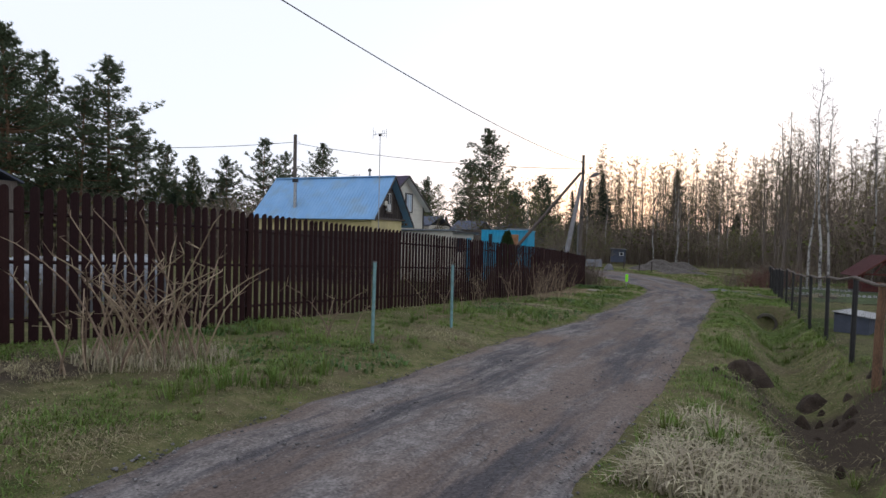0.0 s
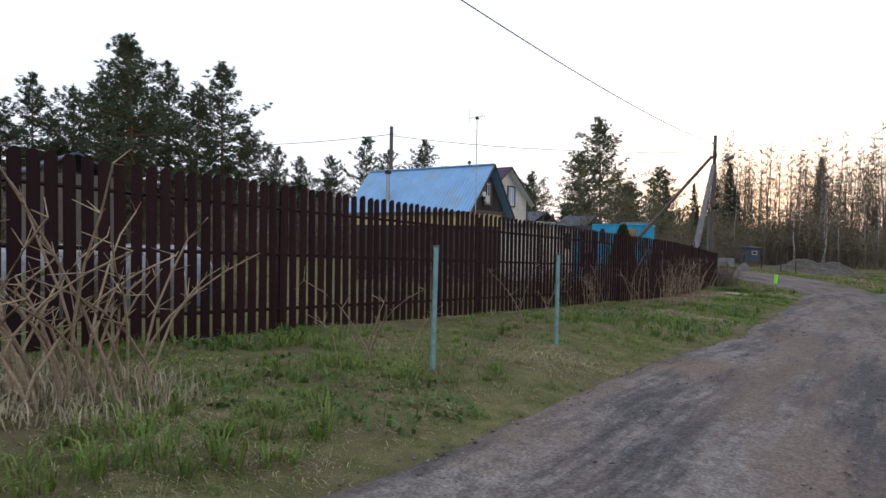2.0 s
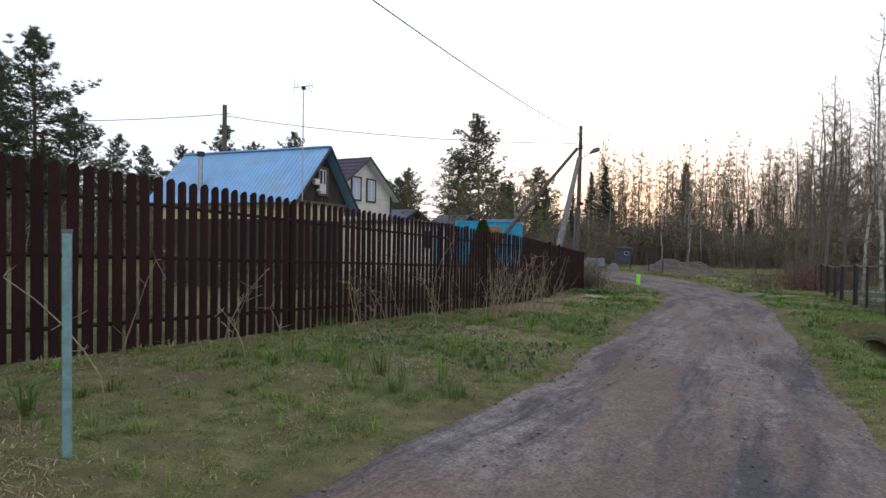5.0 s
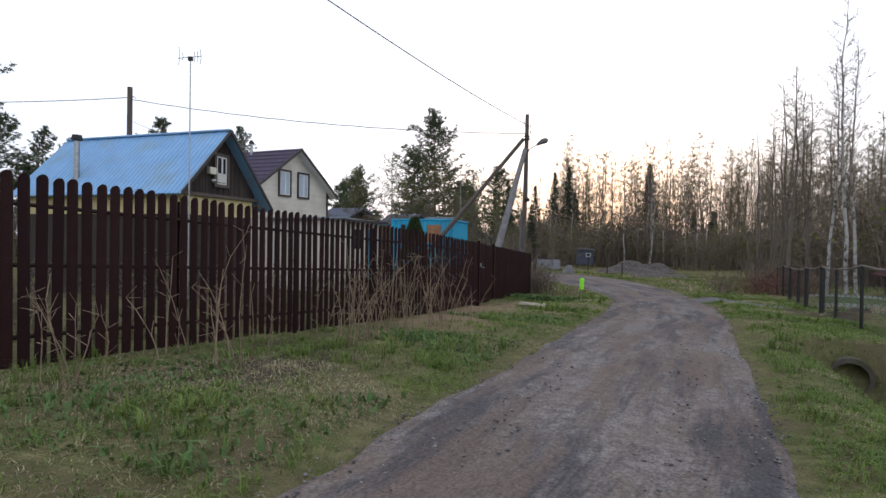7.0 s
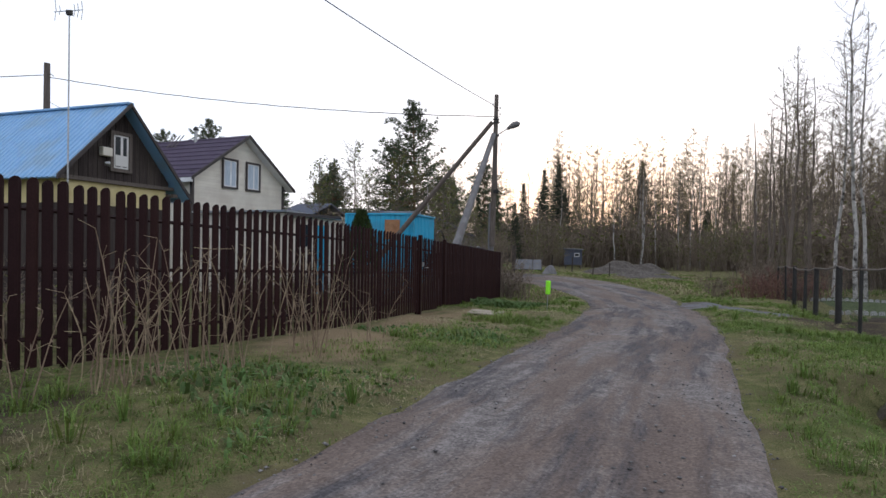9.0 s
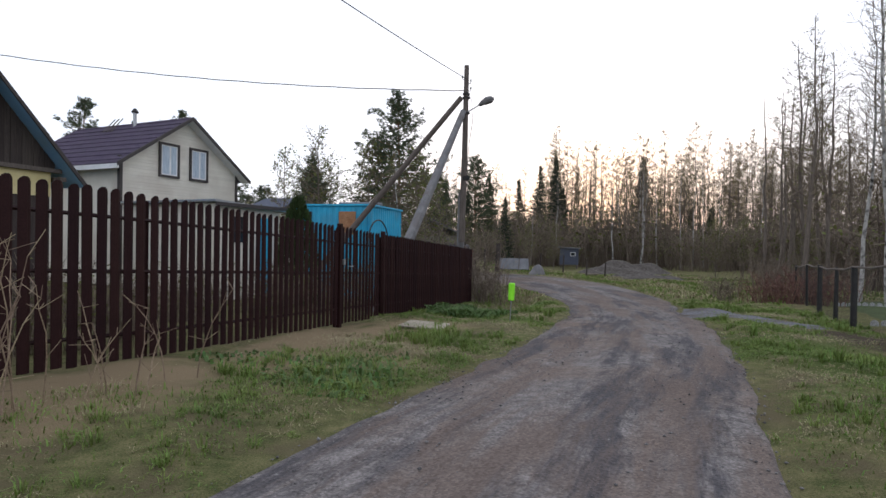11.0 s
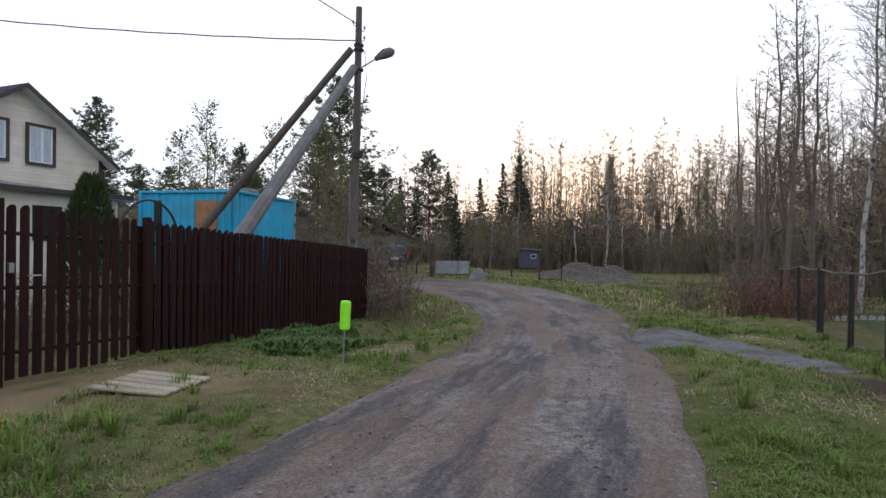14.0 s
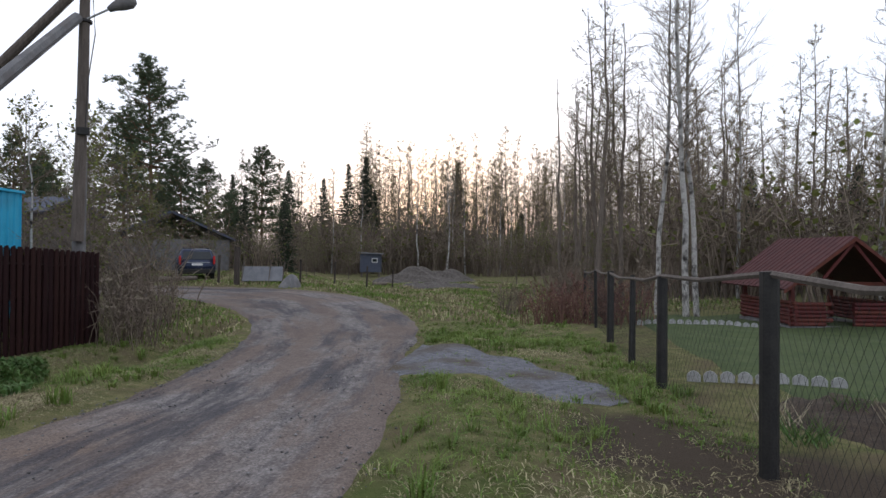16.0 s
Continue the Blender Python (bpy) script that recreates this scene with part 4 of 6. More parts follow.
bmesh.ops.recalc_face_normals(bm, faces=bm.faces)
part("pipe", bm, M_wetconcrete, cul)
# Added soil-coloured disc closes the pipe's unseen far end.
bm = bmesh.new()
tube(bm, [(0, 2.9, 0), (0, 2.95, 0)], 0.33, 16)
part("end_disc", bm, M_soil, cul)


def heap(name, x, y, rx, ry, h, rot, material, label, category, rough=0.25, n=28, seed=1):
    z = ground_z(x, y)
    v, f = [], []
    r = np.random.RandomState(seed)
    ph = r.uniform(0, 6.28, 12)
    for i in range(n + 1):
        t = i / n
        for k in range(n * 2):
            a = 6.2832 * k / (n * 2)
            q = t * (1 + 0.12 * math.sin(3 * a + ph[0]) + 0.08 * math.sin(5 * a + ph[1]))
            px, py = q * rx * math.cos(a), q * ry * math.sin(a)
            up = h * (1 - t * t) ** 0.8 * (1 + rough * (math.sin(px * 3.1 / h * 0.5 + ph[2]) + math.sin(py * 4.3 / h * 0.5 + ph[3]) + 0.6 * math.sin((px + py) * 9 / h * 0.5 + ph[4])) * 0.5)
            v.append((px, py, up - 0.12))
    for i in range(n):
        for k in range(n * 2):
            a, b = i * n * 2 + k, i * n * 2 + (k + 1) % (n * 2)
            f.append((a, a + n * 2, b + n * 2, b))
    ob = put(name, mesh_np(name, v, f, smooth=True), material)
    ob.matrix_basis = pose(x, y, z, 0, 0, rot)
    return tagged(ob, label, category)


heap("soil_heap", 4.45, 8.2, 0.4, 0.3, 0.26, 10, M_soil, "dark molehill of fresh soil in the grass", "soil heap", rough=0.7, seed=3)
heap("soil_heap", 5.75, 8.4, 0.38, 0.26, 0.22, 40, M_soil, "low dark heap of dug soil", "soil heap", rough=0.7, seed=5)
heap("spoil_mound", 28.2, 70.5, 5.2, 2.2, 1.0, 10, M_heap, "long grey heap of brushwood and soil", "heap", rough=0.5, seed=9)
heap("clod_heap", 26.0, 61, 3.4, 1.6, 0.5, -30, M_heap, "low heap of dry grass clods", "heap", seed=19)
heap("flower_bed", 19.3, 28.2, 2.2, 1.5, 0.2, 60, M_soil, "dark dug flower bed inside the garden fence", "flower bed", rough=0.2, seed=21)
heap("boulder", 15.6, 52.3, 0.6, 0.4, 0.6, 30, M_concrete, "pale grey boulder beside the road", "boulder", seed=15)
heap("boulder", 6.5, 5.9, 0.4, 0.3, 0.32, 10, M_concrete, "grey stone in the ditch grass", "boulder", seed=16)


random.seed(77)
for k in range(46):
    x, y = random.gauss(5.1, 0.75), random.gauss(7.2, 1.0)
    heap("soil_clod", x, y, random.uniform(0.05, 0.16), random.uniform(0.05, 0.12), random.uniform(0.1, 0.2), random.uniform(0, 180), M_soil, "dark clod of dug soil in the grass", "soil clod", rough=0.6, n=6, seed=500 + k)["group"] = "soil clods by the ditch"


# ---- mesh fence and garden on the far side ----
def garden_x(y):
    return 17.1 + 0.54 * (y - 28.2)


mesh_fence = tagged(empty("mesh_fence"), "black post and wire mesh garden fence with timber top rail", "fence")
FY = [3.2, 6.3, 9.35, 12.2, 15.2, 18.2, 20.9, 23.6, 26.2, 28.2, 31.1, 33.05, 35.2, 37.3, 40.0]
for y in FY:
    x = garden_x(y)
    z = ground_z(x, y)
    thick = 0.065 if y in (28.2, 31.1, 35.2) else 0.04
    part("post", tube(bmesh.new(), [(x, y, z - 0.4), (x + random.uniform(-0.04, 0.04), y, z + 1.5 + random.uniform(-0.05, 0.08))], thick, 8), M_black, mesh_fence)
    if y in (28.2, 31.1, 33.05, 35.2):
        part("strut", tube(bmesh.new(), [(x + 0.1, y + 0.06, z - 0.2), (x + 0.09, y + 0.06, z + 1.4)], 0.045, 6), M_black, mesh_fence)
for ya, yb in zip(FY, FY[1:]):
    xa, xb = garden_x(ya), garden_x(yb)
    za, zb = ground_z(xa, ya), ground_z(xb, yb)
    part("top_rail", tube(bmesh.new(), [(xa, ya, za + 1.46), ((xa + xb) / 2, (ya + yb) / 2, (za + zb) / 2 + 1.41), (xb, yb, zb + 1.46)], 0.028, 6), M_oldwood, mesh_fence)
    wires = Soup()
    n = 26
    for k in range(n + 1):
        u = k / n
        for s in (1, -1):
            v = u + s * 0.35
            a, b = (u, 0.05), (v, 1.4)
            if v > 1:
                b = (1, 0.05 + 1.35 * (1 - u) / 0.35)
            if v < 0:
                b = (0, 0.05 + 1.35 * u / 0.35)
            P = [(xa + (xb - xa) * q, ya + (yb - ya) * q, za + (zb - za) * q + h) for q, h in (a, b)]
            if abs(P[0][2] - P[1][2]) > 0.02:
                wires.tube(P, 0.0013, 0.0013)
    put("wire_mesh", wires.mesh("wire_mesh"), M_black, mesh_fence)
cf = tagged(empty("cold_frame", pose(10.3, 13.7, ground_z(10.3, 13.7), 0, 0, 35) @ Matrix.Scale(0.72, 4)), "low grey plant bed with a pale sheet lid", "cold frame")
for dims in ((-0.7, -0.5, -0.1, 0.7, -0.46, 0.5), (-0.7, 0.46, -0.1, 0.7, 0.5, 0.62), (-0.7, -0.46, -0.1, -0.66, 0.46, 0.54), (0.66, -0.46, -0.1, 0.7, 0.46, 0.54)):
    boxed("side_board", dims, M_bluegrey, cf, bevel=0.005)
boxed("lid", (-0.78, -0.62, 0.54, 0.72, 0.58, 0.57), M_lime, cf, "pale weathered sheet lid", m=pose(0, 0, 0.03, 5, 0, 0))
sp = part("wooden_post", tube(bmesh.new(), [(0, 0, -0.3), (0.02, 0.01, 0.7), (0.05, 0, 1.45)], [0.06, 0.055, 0.05], 9), M_pinebark)
sp.matrix_basis = pose(5.9, 7.5, ground_z(5.9, 7.5))
tagged(sp, "rough brown wooden post at the ditch", "post")
lawn_x, lawn_y = np.meshgrid(np.linspace(0, 1, 40), np.linspace(24, 39.5, 50))
LX = 17.1 + 0.54 * (lawn_y - 28.2) + 1.3 + lawn_x * 16
LZ = height(LX, lawn_y) + 0.03 - 0.1 * (lawn_x < 0.01)
li = np.arange(LX.size).reshape(LX.shape)
lawn = put("lawn", mesh_np("lawn", np.stack([LX, lawn_y, LZ], -1).reshape(-1, 3), np.stack([li[:-1, :-1], li[:-1, 1:], li[1:, 1:], li[1:, :-1]], -1).reshape(-1, 4), smooth=True), M_lawn)
tagged(lawn, "short mown green lawn inside the garden", "lawn", kind="structure")

gaz = tagged(empty("gazebo", pose(27.0, 35.9, ground_z(27.5, 36) + 0.02, 0, 0, -20) @ Matrix.Scale(0.7, 4)), "dark red timber gazebo with a gabled roof and log sides", "gazebo")
GW, GD = 4.0, 3.6
boxed("floor", (0, 0, -0.2, GW, GD, 0.08), M_concrete, gaz)
for x in (0.15, GW - 0.15):
    for y in (0.15, GD - 0.15):
        boxed("post", (x - 0.08, y - 0.08, 0, x + 0.08, y + 0.08, 1.85), M_redwood, gaz, bevel=0.01)
for e in (-0.55, GW + 0.55):
    roof_slope(gaz, e, 1.5, GW / 2, 3.45, -0.6, GD + 0.5, 0.06, M_redroof, 0.3)
    s = 1 if e < 0 else -1
    part("rafter", prism(bmesh.new(), [(e, 1.36), (GW / 2, 3.28), (GW / 2, 3.42), (e, 1.48)], -0.62, -0.52), M_redwood, gaz)
    part("strut", prism(bmesh.new(), [(GW / 2 - s * 1.3, 1.7), (GW / 2 - s * 1.18, 1.7), (GW / 2 + s * 0.05, 3.18), (GW / 2 - s * 0.05, 3.24)], -0.5, -0.42), M_redwood, gaz)
boxed("tie_beam", (0, -0.05, 1.62, GW, 0.08, 1.76), M_redwood, gaz)
for side in ((0.25, 1.35), (2.65, GW - 0.25)):
    for k in range(6):
        part("log", tube(bmesh.new(), [(side[0] - 0.25, 0.05, 0.16 + k * 0.15), (side[1] + 0.25 * (k % 2), 0.05, 0.16 + k * 0.15)], 0.075, 8), M_redwood, gaz)
for x in (0.1, GW - 0.1):
    for k in range(6):
        part("log", tube(bmesh.new(), [(x, -0.2, 0.2 + k * 0.15), (x, GD, 0.2 + k * 0.15)], 0.075, 8), M_redwood, gaz)

# scalloped white edging of the beds
SCALLOP = prism(bmesh.new(), [(-0.17, -0.1), (0.17, -0.1), (0.17, 0.08), (0.1, 0.16), (0, 0.2), (-0.1, 0.16), (-0.17, 0.08)], -0.03, 0.03)
scallop_mesh = bpy.data.meshes.new("edging_stone")
SCALLOP.to_mesh(scallop_mesh)
SCALLOP.free()
scallop_mesh.materials.append(M_lime)
for (xa, ya), (xb, yb), n in (((23.6, 37.9), (27.0, 36.2), 18), ((19.3, 31.2), (20.6, 29.9), 9), ((20.8, 29.6), (24, 27.2), 18)):
    edge = tagged(empty("bed_edging"), "white scalloped concrete edging round a flower bed", "edging")
    rot = math.degrees(math.atan2(yb - ya, xb - xa))
    for k in range(n):
        x, y = xa + (xb - xa) * k / n, ya + (yb - ya) * k / n
        o = new("edging_stone", scallop_mesh)
        o.parent = edge
        o.matrix_basis = pose(x, y, ground_z(x, y) + 0.06, random.uniform(-6, 6), random.uniform(-4, 4), rot + random.uniform(-6, 6)) @ Matrix.Scale(0.5, 4)

# parked car
car = tagged(empty("car", pose(11.2, 57.2, ground_z(11.2, 57.2), 0, 0, 8)), "dark blue estate car parked facing away on the grass", "car")
bm = bmesh.new()
prism(bm, [(0, 0.35), (0, 0.95), (0.12, 1.05), (0.45, 1.62), (1.0, 1.7), (2.6, 1.66), (3.3, 1.12), (4.4, 0.98), (4.55, 0.6), (4.5, 0.3)], -0.9, 0.9)
bmesh.ops.rotate(bm, verts=bm.verts, matrix=Matrix.Rotation(math.pi / 2, 3, "Z"))
for v in bm.verts:
    if v.co.z > 1.2:
        v.co.x *= 0.8
bmesh.ops.bevel(bm, geom=list(bm.edges), offset=0.06, segments=2, affect="EDGES")
part("body", bm, M_carpaint, car, smooth=True)
bm = bmesh.new()
vs = [bm.verts.new(p) for p in ((-0.72, 0.16, 1.1), (0.72, 0.16, 1.1), (0.64, 0.37, 1.52), (-0.64, 0.37, 1.52))]
f = bm.faces.new(vs)
q = bmesh.ops.extrude_face_region(bm, geom=[f])
bmesh.ops.translate(bm, vec=(0, -0.03, 0.012), verts=[v for v in q["geom"] if isinstance(v, bmesh.types.BMVert)])
bmesh.ops.recalc_face_normals(bm, faces=bm.faces)
part("rear_window", bm, M_glass, car)
for s in (-1, 1):
    boxed("tail_lamp", (s * 0.83 - 0.05, -0.02, 0.85, s * 0.83 + 0.05, 0.2, 1.3), M_redlamp, car, "tall red tail lamp", bevel=0.02)
    for y in (0.85, 3.6):
        bm = tube(bmesh.new(), [(s * 0.72, y, 0.34), (s * 0.9, y, 0.34)], 0.34, 20)
        wh = part("wheel", bm, M_tyre, car)
        part("rim", tube(bmesh.new(), [(s * 0.89, y, 0.34), (s * 0.91, y, 0.34)], 0.21, 14), M_steel, wh)
boxed("bumper", (-0.88, -0.08, 0.38, 0.88, 0.12, 0.62), M_black, car, bevel=0.03)
boxed("number_plate", (-0.26, -0.02, 0.8, 0.26, 0.0, 0.91), M_white, car)
boxed("chrome_strip", (-0.6, -0.02, 0.94, 0.6, 0.0, 0.97), M_steel, car)
for s in (-1, 1):
    boxed("roof_rail", (s * 0.62 - 0.02, 0.8, 1.7, s * 0.62 + 0.02, 2.5, 1.75), M_black, car)

# hut, gate posts and clutter at the bend
hx, hy = 25.8, 82.0
hut = tagged(empty("hut", pose(hx, hy, ground_z(hx, hy), 0, 0, -18)), "small blue-grey timber privy hut at the wood's edge", "hut")
boxed("wall", (-1.05, 0, 0.45, 1.05, 1.6, 2.35), M_bluegrey, hut)
part("roof", prism(bmesh.new(), [(-1.25, 2.42), (1.25, 2.3), (1.25, 2.4), (-1.25, 2.52)], -0.25, 1.8), M_tarp, hut)
boxed("window", (0.15, -0.03, 1.45, 0.75, -0.002, 1.9), M_white, hut)
boxed("pane", (0.21, -0.034, 1.51, 0.69, -0.031, 1.84), M_glass, hut)
for x in (-0.9, 0.9):
    boxed("leg", (x - 0.08, 0.1, -0.2, x + 0.08, 0.26, 0.45), M_oldwood, hut)
for x, y, h, w in ((13.2, 52.9, 1.75, 0.13), (12.4, 53.2, 1.3, 0.06), (16.2, 54.2, 1.2, 0.05), (18.2, 56.0, 1.3, 0.05), (20.3, 57.5, 1.3, 0.05), (22.5, 60, 1.2, 0.05)):
    z = ground_z(x, y)
    tagged(part("fence_post", tube(bmesh.new(), [(x, y, z - 0.2), (x + 0.04, y, z + h)], w, 8), M_darkwood), "dark leaning timber post by the yard entrance", "post", group="posts at the yard")
panel = tagged(empty("trailer_frame", pose(14.3, 53.6, ground_z(14.3, 53.6), 0, 0, -8)), "grey sheet panel leaning in a metal frame", "sheet panel")
boxed("sheet", (-0.9, -0.03, 0.1, 1.0, 0.03, 0.85), M_tarp, panel, m=pose(0, 0, 0, -22))
for x in (-0.9, 0.35, 1.0):
    part("bar", tube(bmesh.new(), [(x, 0, 0), (x + 0.08, 0.3, 1.05)], 0.025, 6), M_oldwood, panel)
for x, y, l in ((9.2, 54.2, 2.2), (21.8, 62.5, 1.0)):
    tagged(part("log", tube(bmesh.new(), [(x, y, ground_z(x, y) + 0.12), (x + l, y + 0.3, ground_z(x, y) + 0.16)], [0.14, 0.1], 8), M_bark), "grey felled log on the grass", "log")
yard_house = tagged(empty("house", pose(4.5, 70, ground_z(5, 70), 0, 0, 6)), "low grey house half hidden behind trees", "house")
boxed("wall", (0, 0, -0.3, 8, 6, 2.4), M_concrete, yard_house)
part("roof", prism(bmesh.new(), [(-0.4, 2.3), (4, 4.3), (8.4, 2.3), (8.4, 2.45), (4, 4.5), (-0.4, 2.45)], -0.4, 6.4), M_bluegrey, yard_house)
boxed("window", (5.2, -0.05, 0.9, 6.3, -0.01, 1.9), M_glass, yard_house)


# ---- trees ----
def bare_tree(h, seed, spread=0.2, low=0.3, nb=26, leaves=0, r=None, twig=7, up=0.75, fine=1.0):
    """Leafless broadleaf tree: trunk, limbs with twigs, and a few young leaves."""
    random.seed(seed)
    r = r or h * 0.011
    trunk, limbs, leaf = Soup(), Soup(), Soup()
    pts, x, y = [], 0, 0
    lean = (random.gauss(0, 0.02), random.gauss(0, 0.02))
    for k in range(11):
        pts.append((x, y, h * k / 10 - (0.3 if k == 0 else 0)))
        x += random.gauss(0, 0.006) * h + lean[0] * h / 10
        y += random.gauss(0, 0.006) * h + lean[1] * h / 10
    trunk.tube(pts, r, r * 0.12, 7)

    def at(t):
        f = min(t * 10, 9.999)
        i = int(f)
        return Vector(pts[i]).lerp(Vector(pts[i + 1]), f - i)
    for k in range(nb):
        t = low + (0.98 - low) * (k + random.random()) / nb
        p = at(t)
        a = k * 2.4 + random.uniform(-0.5, 0.5)
        length = h * spread * (1.15 - t) * random.uniform(0.7, 1.5)
        d = Vector((math.cos(a), math.sin(a), random.uniform(0.35, 1.0) * up * 1.3))
        line = [tuple(p)]
        q = p.copy()
        for s in range(4):
            q = q + d.normalized() * length / 4
            d = d + Vector((random.gauss(0, 0.18), random.gauss(0, 0.18), 0.12 + random.gauss(0, 0.12)))
            line.append(tuple(q))
        rb = r * (1.05 - t) * 0.3 + 0.006
        limbs.tube(line, rb, 0.006, 3)
        for s in range(twig):
            i = random.randint(1, 4)
            o = Vector(line[i - 1]).lerp(Vector(line[i]), random.random())
            td = (d.normalized() + Vector((random.gauss(0, 0.6), random.gauss(0, 0.6), random.gauss(0.1, 0.4)))).normalized() * length * random.uniform(0.18, 0.5)
            e = o + td * 0.5 + Vector((random.gauss(0, 0.04), random.gauss(0, 0.04), 0)) * length
            tip = o + td
            limbs.tube([tuple(o), tuple(e), tuple(tip)], max(0.009, rb * 0.35), 0.006, 3)
            for _ in range(5):
                limbs.blade(e.lerp(tip, random.random()), (td.normalized() + Vector((random.gauss(0, 0.7), random.gauss(0, 0.7), random.gauss(0, 0.6)))) * length * 0.17 * fine, 0.016 * fine)
            for _ in range(leaves):
                leaf.leaf(o.lerp(tip, random.uniform(0.3, 1.1)) + Vector((random.gauss(0, 0.12), random.gauss(0, 0.12), random.gauss(0, 0.12))), random.uniform(0.07, 0.16))
    return trunk, limbs, leaf


def conifer(h, seed, lush=1.0):
    """Spruce: narrow cone of drooping boughs."""
    random.seed(seed)
    trunk, limbs, needles = Soup(), Soup(), Soup()
    bend = random.gauss(0, 0.02)
    trunk.tube([(bend * h * (k / 8) ** 2, 0, h * k / 8 - (0.3 if k == 0 else 0)) for k in range(9)], h * 0.013, h * 0.002, 8)
    size = max(1.0, h / 15) / lush ** 0.4
    for k in range(150):
        t = 0.05 + 0.94 * (k + random.random()) / 150
        u = (t - 0.05) / 0.95
        base = Vector((bend * h * t * t, 0, h * t))
        a = k * 2.4 + random.uniform(-0.6, 0.6)
        length = h * 0.17 * (1 - u) ** 0.85 * random.uniform(0.6, 1.25) + 0.1
        d = Vector((math.cos(a), math.sin(a), -0.35 + 0.5 * u))
        tip = base + d * length + Vector((0, 0, 0.06 * length))
        limbs.tube([tuple(base), tuple(base.lerp(tip, 0.5)), tuple(tip)], 0.05 * h / 15, 0.012, 3)
        for j in range(max(4, int(length * 8 * lush))):
            s = random.uniform(0.12, 1.05)
            side = Vector((-d.y, d.x, 0)) * random.gauss(0, 0.2) * length * (1.15 - s * 0.5)
            c = base.lerp(tip, s) + side + Vector((0, 0, random.uniform(-0.16, 0.02)))
            for _ in range(9):
                v = Vector((random.gauss(0, 1), random.gauss(0, 1), random.gauss(-0.5, 0.5)))
                needles.blade(c, v.normalized() * random.uniform(0.2, 0.42) * size, 0.075 * size)
    return trunk, limbs, needles


def pine(h, seed, lush=1.0, wide=1.0, size=1.0):
    """Pine: bare bole, whorls of up-curved boughs carrying flat plates of small needle tufts."""
    random.seed(seed)
    trunk, limbs, needles = Soup(), Soup(), Soup()
    bend, lo = random.gauss(0, 0.02), random.uniform(0.2, 0.32)
    trunk.tube([(bend * h * (k / 8) ** 2, 0, h * k / 8 - (0.3 if k == 0 else 0)) for k in range(9)], h * 0.012, h * 0.002, 8)

    def tuft(c, r):
        for _ in range(13):
            v = Vector((random.gauss(0, 1), random.gauss(0, 1), random.gauss(0.45, 0.6)))
            needles.blade(c, v.normalized() * random.uniform(0.6, 1.15) * r, 0.19 * r)
    whorls = 24
    for w in range(whorls):
        u = (w + random.uniform(0, 0.6)) / whorls
        z = h * (lo + (0.985 - lo) * u)
        reach = h * 0.19 * wide * (1 - u ** 1.7) ** 0.8 * (0.5 + 0.5 * min(1, u / 0.3)) * random.uniform(0.75, 1.2)
        turn = random.uniform(0, 6.28)
        for b in range(random.randint(5, 7)):
            a = turn + b * 1.0 + random.uniform(-0.4, 0.4)
            L = reach * random.choice((0.35, 0.6, 0.85, 1.0, 1.25)) * random.uniform(0.85, 1.15) + 0.25
            d = Vector((math.cos(a), math.sin(a), -0.15 + 0.6 * u + random.gauss(0, 0.1)))
            base = Vector((bend * z * z / h, 0, z + random.uniform(-0.3, 0.3)))
            mid_p = base + d * L * 0.55
            tip = base + d * L + Vector((0, 0, 0.16 * L))
            limbs.tube([tuple(base), tuple(mid_p), tuple(tip)], 0.018 + 0.012 * L, 0.01, 3)
            for _ in range(int((3 + L * 4.6) * lush)):
                s = 1.06 - 0.72 * random.random() ** 1.4
                side = Vector((-d.y, d.x, 0)) * random.gauss(0, 0.2) * L * (1.25 - 0.6 * s)
                c = (base.lerp(mid_p, s / 0.55) if s < 0.55 else mid_p.lerp(tip, (s - 0.55) / 0.45)) + side + Vector((0, 0, random.gauss(0.1, 0.16)))
                tuft(c, random.uniform(0.2, 0.36) * size)
    for k in range(9):
        tuft(Vector((bend * h + random.gauss(0, 0.15), random.gauss(0, 0.15), h - 0.13 * k)), 0.28 * size)
    return trunk, limbs, needles


def thing_tree(name, soups, mats, label, group=""):
    tree = tagged(empty(name), label, "tree", group=group)
    for nm, s, m in zip(("trunk", "branchwork", "crown"), soups, mats):
        if s.v:
            put(nm, s.mesh(nm, smooth=nm == "trunk"), m, tree)
    return tree


def plant(first, spots, scale=(0.9, 1.1)):
    """Sets the first tree and its copies at (x, y, height factor)."""
    made = []
    for i, (x, y, k) in enumerate(spots):
        m = pose(x, y, ground_z(x, y), 0, 0, (i * 137) % 360)
        if i == 0:
            first.matrix_basis, t = m, first
        else:
            t = copy_thing(first, m)
        t.scale = (k * random.uniform(*scale),) * 2 + (k,)
        made.append(t)
    return made


PINE_MATS = (M_pinebark, M_pinebark, M_needle)
pines = [thing_tree("pine_tree", pine(22, 40 + k, 1.25, 1.2, 1.5), PINE_MATS, "tall pine with a reddish trunk and ragged green crown", "pines behind the fence") for k in range(4)]
plant(pines[0], [(-40.2, 51.0, 0.94), (-48.6, 42.2, 0.75), (-23.4, 72.0, 0.68), (-36.8, 47.4, 0.91), (-51.2, 34.8, 0.77)], (0.85, 1.0))
plant(pines[1], [(-35.7, 59.4, 0.96), (-49.2, 53.5, 0.79), (-23.0, 80.6, 0.66), (-28.2, 72.4, 0.57), (-52.8, 32.1, 0.76)], (0.85, 1.0))
plant(pines[2], [(-42.5, 59.5, 0.97), (-47.2, 46.9, 0.77), (-17.5, 80.0, 0.71), (-36.5, 66.0, 0.69), (-54.7, 40.5, 0.81)], (0.85, 1.0))
